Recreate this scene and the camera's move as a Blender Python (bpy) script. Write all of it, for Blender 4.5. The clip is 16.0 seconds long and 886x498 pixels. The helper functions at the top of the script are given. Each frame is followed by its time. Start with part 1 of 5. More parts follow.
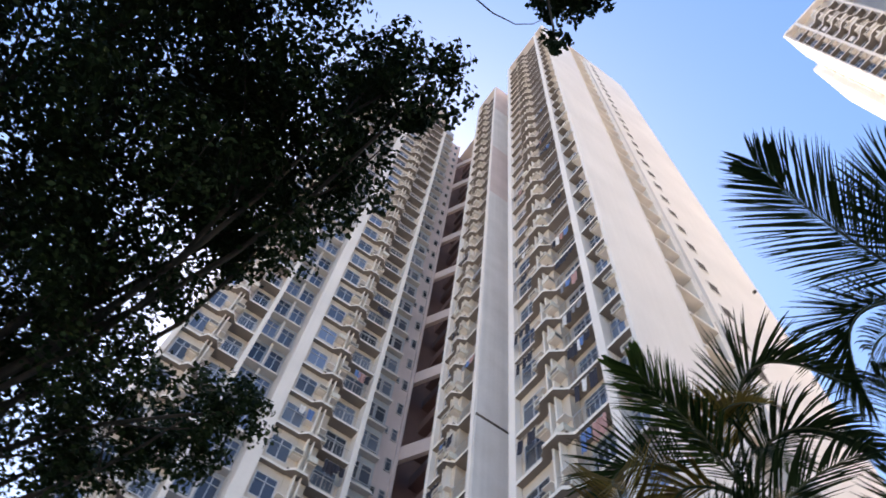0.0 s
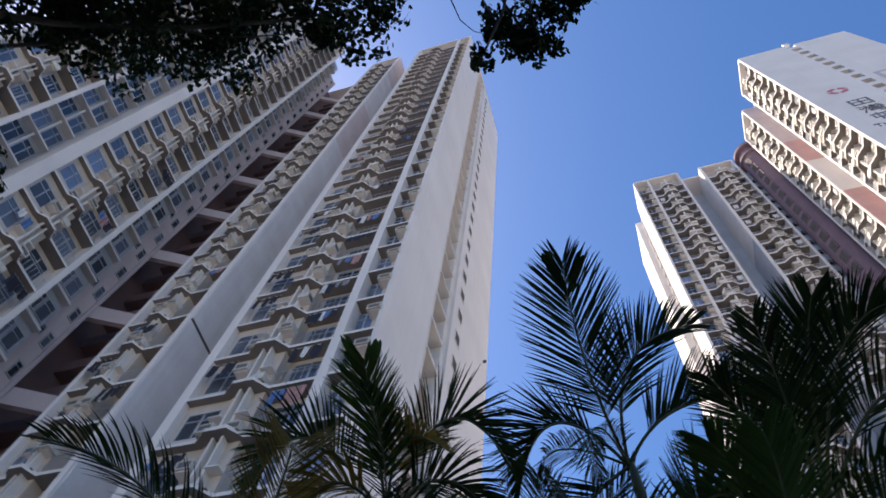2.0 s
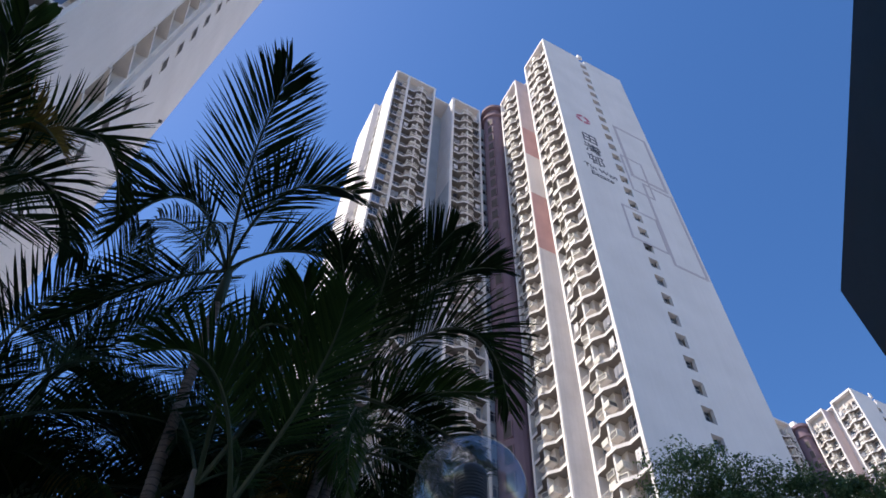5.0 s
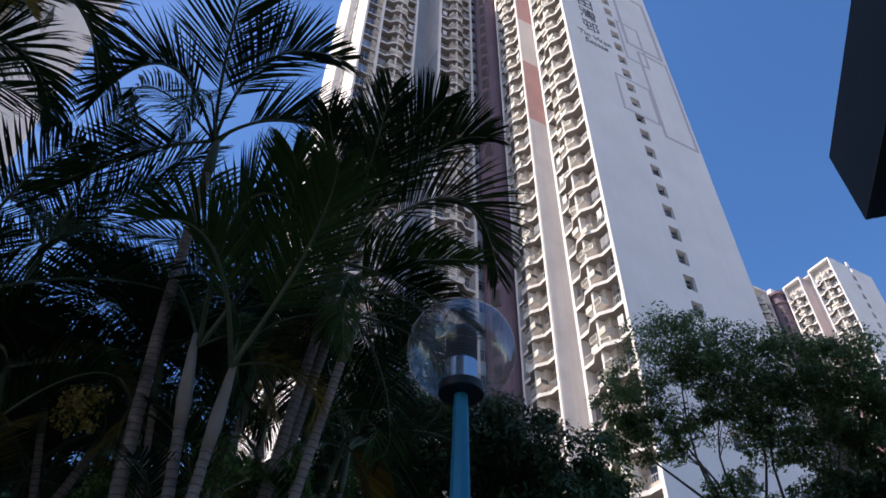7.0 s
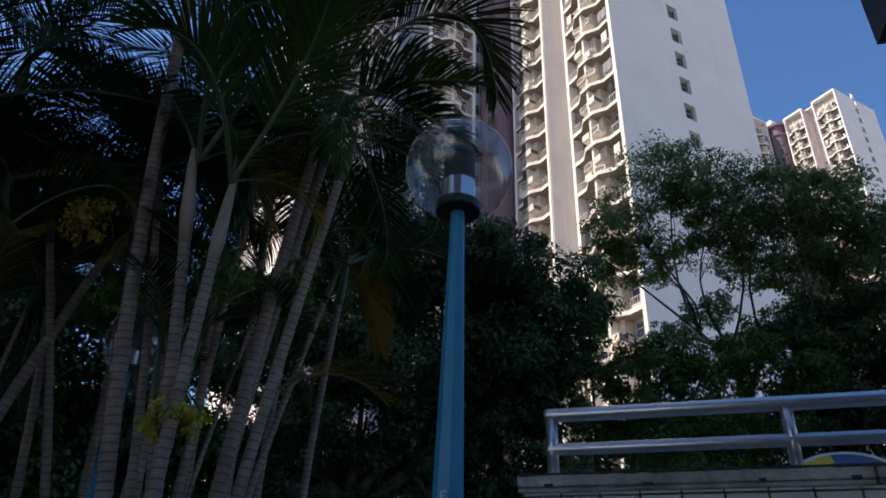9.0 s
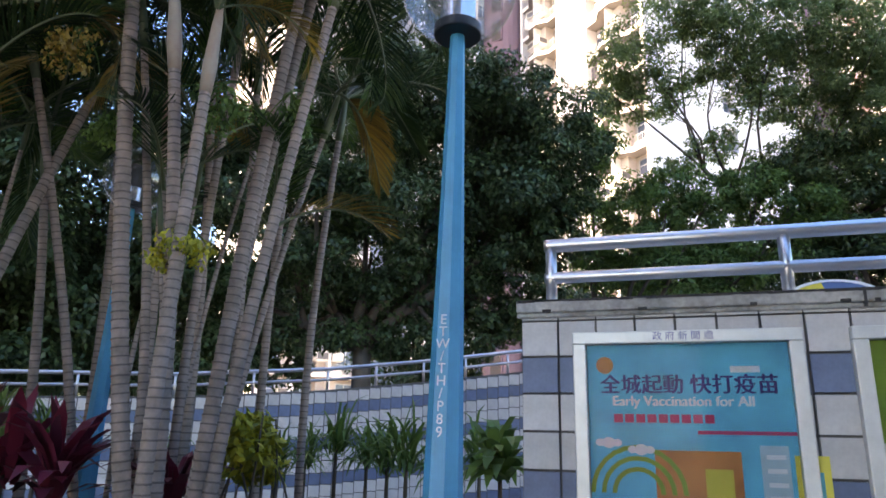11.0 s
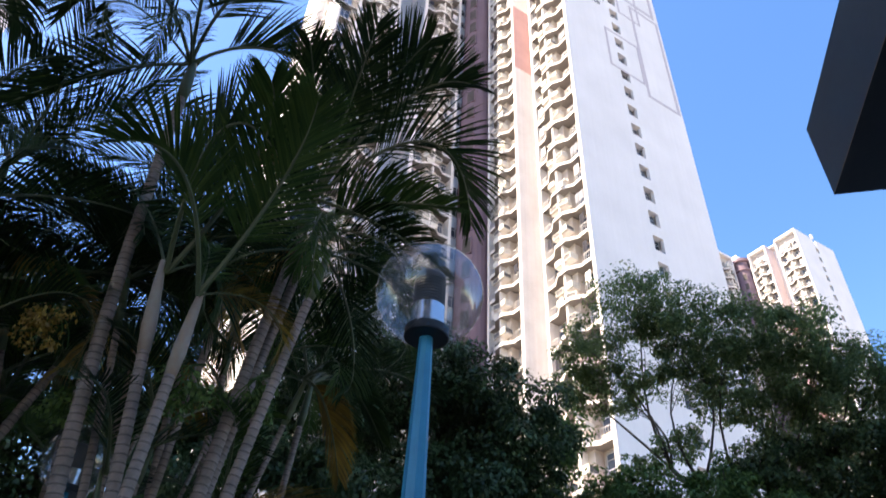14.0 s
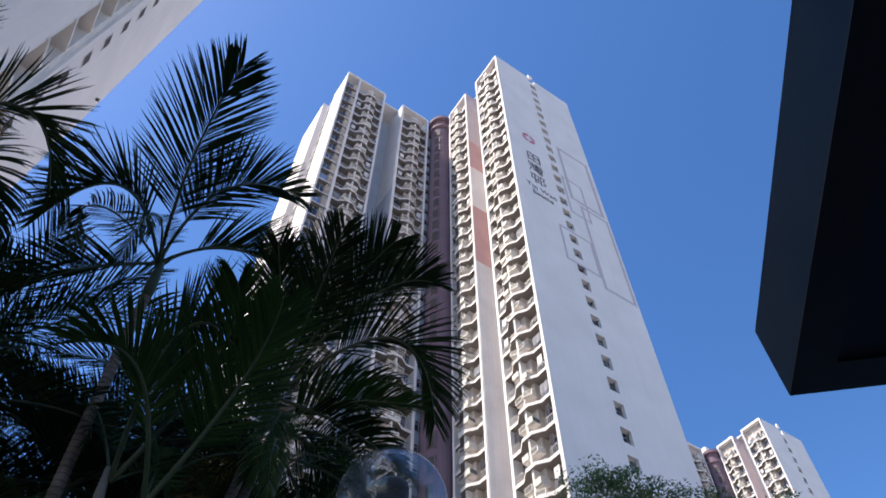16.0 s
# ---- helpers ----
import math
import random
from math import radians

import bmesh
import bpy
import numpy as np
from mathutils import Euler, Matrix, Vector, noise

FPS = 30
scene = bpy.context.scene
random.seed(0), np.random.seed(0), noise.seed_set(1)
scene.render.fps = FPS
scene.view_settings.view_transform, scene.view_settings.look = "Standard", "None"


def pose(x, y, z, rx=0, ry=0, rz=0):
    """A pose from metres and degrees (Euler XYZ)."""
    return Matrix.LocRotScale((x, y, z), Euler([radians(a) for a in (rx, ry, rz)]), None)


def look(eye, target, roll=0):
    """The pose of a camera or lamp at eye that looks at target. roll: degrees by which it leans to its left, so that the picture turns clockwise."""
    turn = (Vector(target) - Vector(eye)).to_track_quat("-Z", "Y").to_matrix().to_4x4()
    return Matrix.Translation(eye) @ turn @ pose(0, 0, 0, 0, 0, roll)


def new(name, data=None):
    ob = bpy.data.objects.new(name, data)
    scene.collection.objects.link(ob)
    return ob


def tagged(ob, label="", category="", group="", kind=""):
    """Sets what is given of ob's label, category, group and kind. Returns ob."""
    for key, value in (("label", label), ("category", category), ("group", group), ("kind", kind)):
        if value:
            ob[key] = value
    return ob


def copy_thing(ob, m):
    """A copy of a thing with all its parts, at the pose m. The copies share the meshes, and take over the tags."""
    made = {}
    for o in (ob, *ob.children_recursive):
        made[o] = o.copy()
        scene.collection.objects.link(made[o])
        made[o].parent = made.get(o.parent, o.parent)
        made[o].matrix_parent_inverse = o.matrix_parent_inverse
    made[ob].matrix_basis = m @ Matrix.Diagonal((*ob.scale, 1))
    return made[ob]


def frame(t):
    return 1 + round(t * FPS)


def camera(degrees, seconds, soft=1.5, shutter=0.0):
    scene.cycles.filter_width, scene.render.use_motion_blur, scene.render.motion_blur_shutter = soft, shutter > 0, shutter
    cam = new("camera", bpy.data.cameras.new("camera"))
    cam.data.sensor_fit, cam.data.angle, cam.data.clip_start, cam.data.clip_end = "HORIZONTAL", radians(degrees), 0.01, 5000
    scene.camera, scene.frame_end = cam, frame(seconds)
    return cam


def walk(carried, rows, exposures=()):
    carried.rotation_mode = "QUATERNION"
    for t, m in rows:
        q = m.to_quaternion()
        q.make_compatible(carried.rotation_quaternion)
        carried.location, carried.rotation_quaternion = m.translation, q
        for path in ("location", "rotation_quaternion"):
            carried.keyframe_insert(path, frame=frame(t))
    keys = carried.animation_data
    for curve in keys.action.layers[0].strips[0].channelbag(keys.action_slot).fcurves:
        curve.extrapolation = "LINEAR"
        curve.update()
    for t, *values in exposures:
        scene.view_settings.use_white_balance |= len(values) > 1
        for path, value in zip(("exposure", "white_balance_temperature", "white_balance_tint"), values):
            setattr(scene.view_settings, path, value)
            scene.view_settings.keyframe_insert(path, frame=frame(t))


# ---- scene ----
cam = camera(65.30, 16.0, soft=1.6, shutter=0.25)
# seconds, heading, pitch, roll in degrees, eye in metres
PATH = [
    (0.0, -89.63, 63.59, 10.79, 0.052, -0.022, 1.662),
    (0.5, -80.14, 65.11, 11.56, 0.044, -0.040, 1.671),
    (1.0, -72.50, 65.68, 13.77, 0.033, -0.088, 1.692),
    (1.5, -61.76, 65.41, 12.77, -0.007, -0.096, 1.645),
    (2.0, -51.49, 64.33, 11.18, -0.015, -0.115, 1.596),
    (2.5, -42.27, 64.12, 12.74, -0.006, -0.128, 1.532),
    (3.0, -28.07, 63.35, 11.13, -0.016, -0.102, 1.491),
    (3.5, -17.86, 62.12, 11.19, -0.006, -0.054, 1.491),
    (4.0, -6.44, 60.77, 7.04, 0.011, -0.011, 1.491),
    (4.5, 0.09, 57.55, 3.63, 0.009, 0.011, 1.507),
    (5.0, -0.01, 54.05, 2.89, 0.006, 0.028, 1.507),
    (5.2, 0.60, 53.06, 2.58, -0.001, 0.029, 1.501),
    (7.3, 2.32, 41.57, 0.87, -0.004, 0.036, 1.472),
    (7.5, 2.88, 40.23, 0.97, -0.004, 0.039, 1.468),
    (8.0, 1.92, 37.53, 1.36, -0.014, 0.048, 1.468),
    (8.5, 2.37, 33.61, 1.95, -0.026, 0.013, 1.465),
    (9.0, 2.92, 29.14, 1.90, -0.019, 0.019, 1.435),
    (9.5, 3.34, 26.15, 1.56, -0.010, 0.045, 1.422),
    (10.0, 2.68, 22.84, 1.58, -0.010, 0.064, 1.406),
    (10.2, 2.59, 21.56, 1.69, -0.008, 0.067, 1.404),
    (10.8, 2.94, 17.40, 1.46, -0.004, 0.070, 1.414),
    (11.4, 3.30, 13.60, 1.23, 0.000, 0.074, 1.424),
    (11.8, 3.53, 13.20, 1.08, 0.003, 0.076, 1.431),
    (12.3, 3.83, 16.66, 0.89, 0.007, 0.079, 1.440),
    (12.5, 3.67, 19.18, 1.19, 0.002, 0.082, 1.443),
    (13.0, 4.00, 26.23, 2.04, -0.004, 0.073, 1.460),
    (13.5, 4.88, 31.94, 2.98, -0.010, 0.048, 1.466),
    (14.0, 5.12, 39.08, 3.24, -0.006, 0.031, 1.476),
    (14.5, 6.44, 44.23, 2.43, 0.010, 0.017, 1.490),
    (15.0, 6.86, 47.22, 2.45, 0.009, 0.008, 1.498),
    (15.5, 8.58, 50.33, 1.16, -0.003, -0.013, 1.487),
    (16.0, 8.80, 54.85, 0.26, -0.012, -0.028, 1.490),
]


def heading(az, el):
    a, e = radians(az), radians(el)
    return Vector((math.sin(a) * math.cos(e), math.cos(a) * math.cos(e), math.sin(e)))


EXPOSURES = [(0.0, 1.78, 9600, 15), (0.7, 1.55, 9000, 15), (1.5, 1.1, 8000, 14), (3.0, 0.58, 7300, 14), (4.5, 0.58, 6900, 13), (8.0, 0.65, 7500, 14), (9.0, 0.6, 7900, 14), (9.5, 0.95, 8300, 14), (10.0, 1.65, 9200, 15),
             (11.2, 3.15, 10500, 19), (12.6, 3.8, 11600, 19), (13.2, 3.05, 10500, 17), (14.0, 1.85, 8300, 15), (15.0, 1.2, 7400, 14), (16.0, 0.78, 7000, 13)]
walk(cam, [(t, look((x, y, z), Vector((x, y, z)) + heading(a, p), r)) for t, a, p, r, x, y, z in PATH], EXPOSURES)

# ---------------------------------------------------------------- light
SUN_AZ, SUN_EL = -98.0, 54.0
world = bpy.data.worlds.new("sky")
scene.world = world
world.use_nodes = True
wn = world.node_tree
sky = wn.nodes.new("ShaderNodeTexSky")
sky.sky_type, sky.sun_disc = "NISHITA", False
sky.sun_elevation, sky.sun_rotation = radians(SUN_EL), radians(SUN_AZ)
sky.air_density, sky.dust_density, sky.ozone_density = 1.0, 0.45, 4.0
deep = wn.nodes.new("ShaderNodeHueSaturation")
deep.inputs["Saturation"].default_value = 1.24
deep.inputs["Hue"].default_value = 0.506
wn.links.new(sky.outputs[0], deep.inputs["Color"])
wn.links.new(deep.outputs[0], wn.nodes["Background"].inputs[0])
wn.nodes["Background"].inputs[1].default_value = 0.14
sun = new("sun", bpy.data.lights.new("sun", "SUN"))
sun.data.energy, sun.data.angle, sun.data.color = 4.8, radians(0.5), (1.0, 0.95, 0.87)
sun.matrix_world = look(heading(SUN_AZ, SUN_EL) * 200, (0, 0, 0))

# ---------------------------------------------------------------- materials


def nodes_of(name):
    m = bpy.data.materials.new(name)
    m.use_nodes = True
    return m, m.node_tree, m.node_tree.nodes["Principled BSDF"]


def painted(name, col, rough=0.7, metal=0.0, vary=0.12, scale=3.0, bump=0.1, fine=60.0, streak=0.0, random_tint=0.0, stain=None, spec=0.4):
    """A surface with broad mottling, fine grain and, if asked, rain streaks that run down it."""
    m, nt, b = nodes_of(name)
    N, L = nt.nodes.new, nt.links.new
    tc = N("ShaderNodeTexCoord")
    big = N("ShaderNodeTexNoise")
    big.inputs["Scale"].default_value, big.inputs["Detail"].default_value = scale, 6
    L(tc.outputs["Object"], big.inputs["Vector"])
    small = N("ShaderNodeTexNoise")
    small.inputs["Scale"].default_value, small.inputs["Detail"].default_value = fine, 4
    L(tc.outputs["Object"], small.inputs["Vector"])
    add = N("ShaderNodeMath")
    add.operation = "MULTIPLY_ADD"
    L(small.outputs[0], add.inputs[0])
    add.inputs[1].default_value = 0.35
    L(big.outputs[0], add.inputs[2])
    last = add.outputs[0]
    if streak:
        mp = N("ShaderNodeMapping")
        mp.inputs["Scale"].default_value = (2.2, 2.2, 0.05)
        L(tc.outputs["Object"], mp.inputs[0])
        st = N("ShaderNodeTexNoise")
        st.inputs["Scale"].default_value, st.inputs["Detail"].default_value = 1.6, 5
        L(mp.outputs[0], st.inputs["Vector"])
        a2 = N("ShaderNodeMath")
        a2.operation = "MULTIPLY_ADD"
        L(st.outputs[0], a2.inputs[0])
        a2.inputs[1].default_value = streak
        L(last, a2.inputs[2])
        last = a2.outputs[0]
    mr = N("ShaderNodeMapRange")
    centre = 0.675 + 0.5 * streak
    mr.inputs[1].default_value, mr.inputs[2].default_value = centre - 0.3, centre + 0.3
    L(last, mr.inputs[0])
    ramp = N("ShaderNodeMix")
    ramp.data_type = "RGBA"
    dark = stain or [c * (1 - 1.6 * vary) for c in col]
    light = [min(0.95, c * (1 + 0.7 * vary)) for c in col]
    ramp.inputs[6].default_value, ramp.inputs[7].default_value = (*dark, 1), (*light, 1)
    L(mr.outputs[0], ramp.inputs[0])
    out = ramp.outputs[2]
    if random_tint:
        oi, hs, mr2 = N("ShaderNodeObjectInfo"), N("ShaderNodeHueSaturation"), N("ShaderNodeMapRange")
        mr2.inputs[3].default_value, mr2.inputs[4].default_value = 1 - random_tint, 1 + random_tint
        L(oi.outputs["Random"], mr2.inputs[0])
        L(mr2.outputs[0], hs.inputs["Value"])
        L(out, hs.inputs["Color"])
        out = hs.outputs[0]
    L(out, b.inputs["Base Color"])
    b.inputs["Roughness"].default_value, b.inputs["Metallic"].default_value = rough, metal
    b.inputs["Specular IOR Level"].default_value = spec
    if bump:
        bp = N("ShaderNodeBump")
        bp.inputs["Strength"].default_value, bp.inputs["Distance"].default_value = bump, 0.02
        L(last, bp.inputs["Height"])
        L(bp.outputs[0], b.inputs["Normal"])
    return m


def leafy(name, col, tip, glow=0.35, rough=0.45, spec=0.4):
    """Leaf: each blade its own tint, some light passing through it."""
    m, nt, b = nodes_of(name)
    N, L = nt.nodes.new, nt.links.new
    g = N("ShaderNodeNewGeometry")
    tc, no = N("ShaderNodeTexCoord"), N("ShaderNodeTexNoise")
    no.inputs["Scale"].default_value, no.inputs["Detail"].default_value = 1.3, 4
    L(tc.outputs["Object"], no.inputs["Vector"])
    ad = N("ShaderNodeMath")
    ad.operation = "MULTIPLY_ADD"
    L(g.outputs["Random Per Island"], ad.inputs[0])
    ad.inputs[1].default_value = 0.6
    L(no.outputs[0], ad.inputs[2])
    mr = N("ShaderNodeMapRange")
    mr.inputs[1].default_value, mr.inputs[2].default_value = 0.45, 1.15
    L(ad.outputs[0], mr.inputs[0])
    mx = N("ShaderNodeMix")
    mx.data_type = "RGBA"
    mx.inputs[6].default_value, mx.inputs[7].default_value = (*col, 1), (*tip, 1)
    L(mr.outputs[0], mx.inputs[0])
    L(mx.outputs[2], b.inputs["Base Color"])
    b.inputs["Roughness"].default_value = rough
    b.inputs["Specular IOR Level"].default_value = spec
    tr, ms = N("ShaderNodeBsdfTranslucent"), N("ShaderNodeMixShader")
    L(mx.outputs[2], tr.inputs[0])
    ms.inputs[0].default_value = glow
    L(b.outputs[0], ms.inputs[1])
    L(tr.outputs[0], ms.inputs[2])
    L(ms.outputs[0], nt.nodes["Material Output"].inputs[0])
    return m


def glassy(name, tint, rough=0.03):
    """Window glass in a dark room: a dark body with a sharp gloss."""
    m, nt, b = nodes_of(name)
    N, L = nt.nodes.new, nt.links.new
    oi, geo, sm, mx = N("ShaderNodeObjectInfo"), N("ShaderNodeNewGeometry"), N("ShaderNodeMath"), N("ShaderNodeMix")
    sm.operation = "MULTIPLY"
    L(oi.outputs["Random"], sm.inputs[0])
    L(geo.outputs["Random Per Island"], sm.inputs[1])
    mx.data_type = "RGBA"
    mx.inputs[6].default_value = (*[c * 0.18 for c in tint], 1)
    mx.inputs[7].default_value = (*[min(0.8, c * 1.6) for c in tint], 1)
    L(sm.outputs[0], mx.inputs[0])
    L(mx.outputs[2], b.inputs["Base Color"])
    b.inputs["Roughness"].default_value, b.inputs["IOR"].default_value = rough, 1.6
    b.inputs["Specular IOR Level"].default_value = 0.3
    return m


WHITE = painted("white_render", (0.77, 0.73, 0.715), 0.8, vary=0.07, scale=0.25, fine=9, streak=0.35, bump=0.06)
SLABW = painted("slab_paint", (0.76, 0.72, 0.69), 0.8, vary=0.1, scale=0.8, fine=14, streak=0.2, bump=0.06)
CREAM = painted("cream_render", (0.56, 0.49, 0.435), 0.85, vary=0.14, scale=0.35, fine=8, streak=0.3, bump=0.08)
# slab undersides: the shade below each balcony is put into this darker colour
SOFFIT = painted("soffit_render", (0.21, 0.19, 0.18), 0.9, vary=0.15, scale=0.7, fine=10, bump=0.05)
PINK = painted("pink_render", (0.60, 0.37, 0.36), 0.85, vary=0.1, scale=0.4, fine=9, streak=0.25, bump=0.06)
PALEPINK = painted("pale_pink_render", (0.62, 0.53, 0.54), 0.85, vary=0.1, scale=0.4, fine=9, streak=0.3, bump=0.06)
# mauve paint, darkened so the colour includes the shade of the inner corner
PURPLE = painted("mauve_render", (0.20, 0.135, 0.165), 0.85, vary=0.1, scale=0.4, fine=9, streak=0.3, bump=0.06)
BLUEGREY = painted("blue_grey_render", (0.40, 0.45, 0.52), 0.85, vary=0.1, scale=0.4, fine=9, streak=0.35, bump=0.06)
RIBBED = painted("ribbed_grey_render", (0.66, 0.65, 0.67), 0.85, vary=0.1, scale=0.5, fine=6, streak=0.6, bump=0.1)
# pinkish lobby walls, coloured dark to carry the shade of the deep recess
MAROON = painted("lobby_render", (0.22, 0.145, 0.15), 0.85, vary=0.15, scale=0.6, fine=9, bump=0.05)
# near-black fill: unlit rooms painted onto small windows, also the wall joint
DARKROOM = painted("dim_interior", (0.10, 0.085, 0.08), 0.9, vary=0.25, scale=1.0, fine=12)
ALU = painted("window_aluminium", (0.55, 0.55, 0.56), 0.45, 0.6, vary=0.05, scale=8, bump=0.02)
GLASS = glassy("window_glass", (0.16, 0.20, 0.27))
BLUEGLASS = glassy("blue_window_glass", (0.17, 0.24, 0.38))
ACW = painted("ac_casing", (0.66, 0.63, 0.57), 0.6, vary=0.18, scale=5, fine=40, random_tint=0.15)
ACD = painted("ac_grille", (0.16, 0.15, 0.15), 0.6, vary=0.2, scale=20)
SIGNDARK = painted("sign_paint", (0.10, 0.10, 0.12), 0.6, vary=0.05, bump=0.0)
SIGNRED = painted("sign_red_paint", (0.55, 0.13, 0.18), 0.6, vary=0.05, bump=0.0)
LINEGREY = painted("stripe_paint", (0.52, 0.46, 0.48), 0.7, vary=0.06, bump=0.0)
CLOTH = [painted("cloth_" + n, c, 0.9, vary=0.2, scale=4, fine=50) for n, c in
         (("dark", (0.03, 0.03, 0.045)), ("white", (0.72, 0.70, 0.70)), ("blue", (0.10, 0.20, 0.42)), ("rose", (0.45, 0.25, 0.24)), ("grey", (0.25, 0.25, 0.28)))]
LAMPBLUE = painted("lamp_blue_enamel", (0.007, 0.28, 0.47), 0.42, vary=0.12, scale=6, fine=45, bump=0.06, spec=0.5)
LOUVRE = painted("louvre_plastic", (0.05, 0.05, 0.055), 0.45, vary=0.15, scale=12)
BLACKP = painted("black_enamel", (0.015, 0.015, 0.018), 0.4, vary=0.1, scale=10)
CHROME = painted("polished_steel", (0.72, 0.72, 0.74), 0.18, 1.0, vary=0.05, scale=6, bump=0.02)
STEEL = painted("brushed_steel", (0.64, 0.63, 0.64), 0.36, 1.0, vary=0.08, scale=9, fine=90, bump=0.05)
FRAMEALU = painted("frame_aluminium", (0.66, 0.65, 0.62), 0.4, 0.35, vary=0.08, scale=12, fine=90, bump=0.03)
TILEW = painted("tile_white", (0.56, 0.53, 0.51), 0.42, vary=0.14, scale=7, fine=60, random_tint=0.1, bump=0.12)
TILEB = painted("tile_blue", (0.13, 0.18, 0.28), 0.42, vary=0.18, scale=7, fine=60, random_tint=0.14, bump=0.12)
GROUT = painted("grout", (0.12, 0.115, 0.115), 0.95, vary=0.25, scale=12)
COPING = painted("coping_concrete", (0.46, 0.43, 0.39), 0.85, vary=0.3, scale=5, fine=40, streak=0.3, stain=(0.12, 0.11, 0.10), bump=0.2)
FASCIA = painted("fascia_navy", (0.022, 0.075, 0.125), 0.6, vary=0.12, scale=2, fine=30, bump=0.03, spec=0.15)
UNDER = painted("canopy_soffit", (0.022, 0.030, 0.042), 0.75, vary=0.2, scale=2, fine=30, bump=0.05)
PAVE = painted("paving_concrete", (0.30, 0.28, 0.26), 0.9, vary=0.2, scale=1.2, fine=30, bump=0.15)
SOIL = painted("soil", (0.07, 0.05, 0.035), 0.95, vary=0.35, scale=5, fine=40, bump=0.5)
BARK = painted("bark", (0.11, 0.085, 0.065), 0.9, vary=0.3, scale=4, fine=30, streak=0.5, bump=0.5)
PALMTRUNK = painted("palm_trunk", (0.31, 0.225, 0.19), 0.85, vary=0.3, scale=9, fine=50, stain=(0.15, 0.12, 0.10), bump=0.3)
PALMSCAR = painted("palm_leaf_scar", (0.14, 0.105, 0.09), 0.9, vary=0.2, scale=9, fine=60, bump=0.2)
SHAFT = painted("palm_crownshaft", (0.085, 0.105, 0.05), 0.5, vary=0.2, scale=4, fine=30, bump=0.05)
PALESHAFT = painted("pale_crownshaft", (0.31, 0.29, 0.23), 0.6, vary=0.25, scale=3, fine=30, streak=0.4, stain=(0.30, 0.17, 0.13), bump=0.05)
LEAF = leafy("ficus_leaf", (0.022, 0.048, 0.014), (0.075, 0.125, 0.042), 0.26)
# darkened copy of the ficus leaf, with the crown's shade in its colour
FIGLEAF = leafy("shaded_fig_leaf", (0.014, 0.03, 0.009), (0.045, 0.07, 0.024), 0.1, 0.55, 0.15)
LEAF2 = leafy("acacia_leaf", (0.09, 0.135, 0.05), (0.19, 0.26, 0.095), 0.55)
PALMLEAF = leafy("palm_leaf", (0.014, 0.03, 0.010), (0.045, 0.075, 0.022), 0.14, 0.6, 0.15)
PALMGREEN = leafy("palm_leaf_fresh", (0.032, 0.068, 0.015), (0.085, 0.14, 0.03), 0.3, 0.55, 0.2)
PALMBROWN = leafy("palm_leaf_old", (0.16, 0.09, 0.02), (0.38, 0.24, 0.04), 0.35)
REDLEAF = leafy("cordyline_leaf", (0.05, 0.010, 0.016), (0.26, 0.03, 0.06), 0.3)
YELLEAF = leafy("croton_leaf", (0.16, 0.18, 0.02), (0.60, 0.50, 0.04), 0.3)
BUSHLEAF = leafy("shrub_leaf", (0.05, 0.105, 0.028), (0.14, 0.24, 0.055), 0.42)

# ---------------------------------------------------------------- building blocks


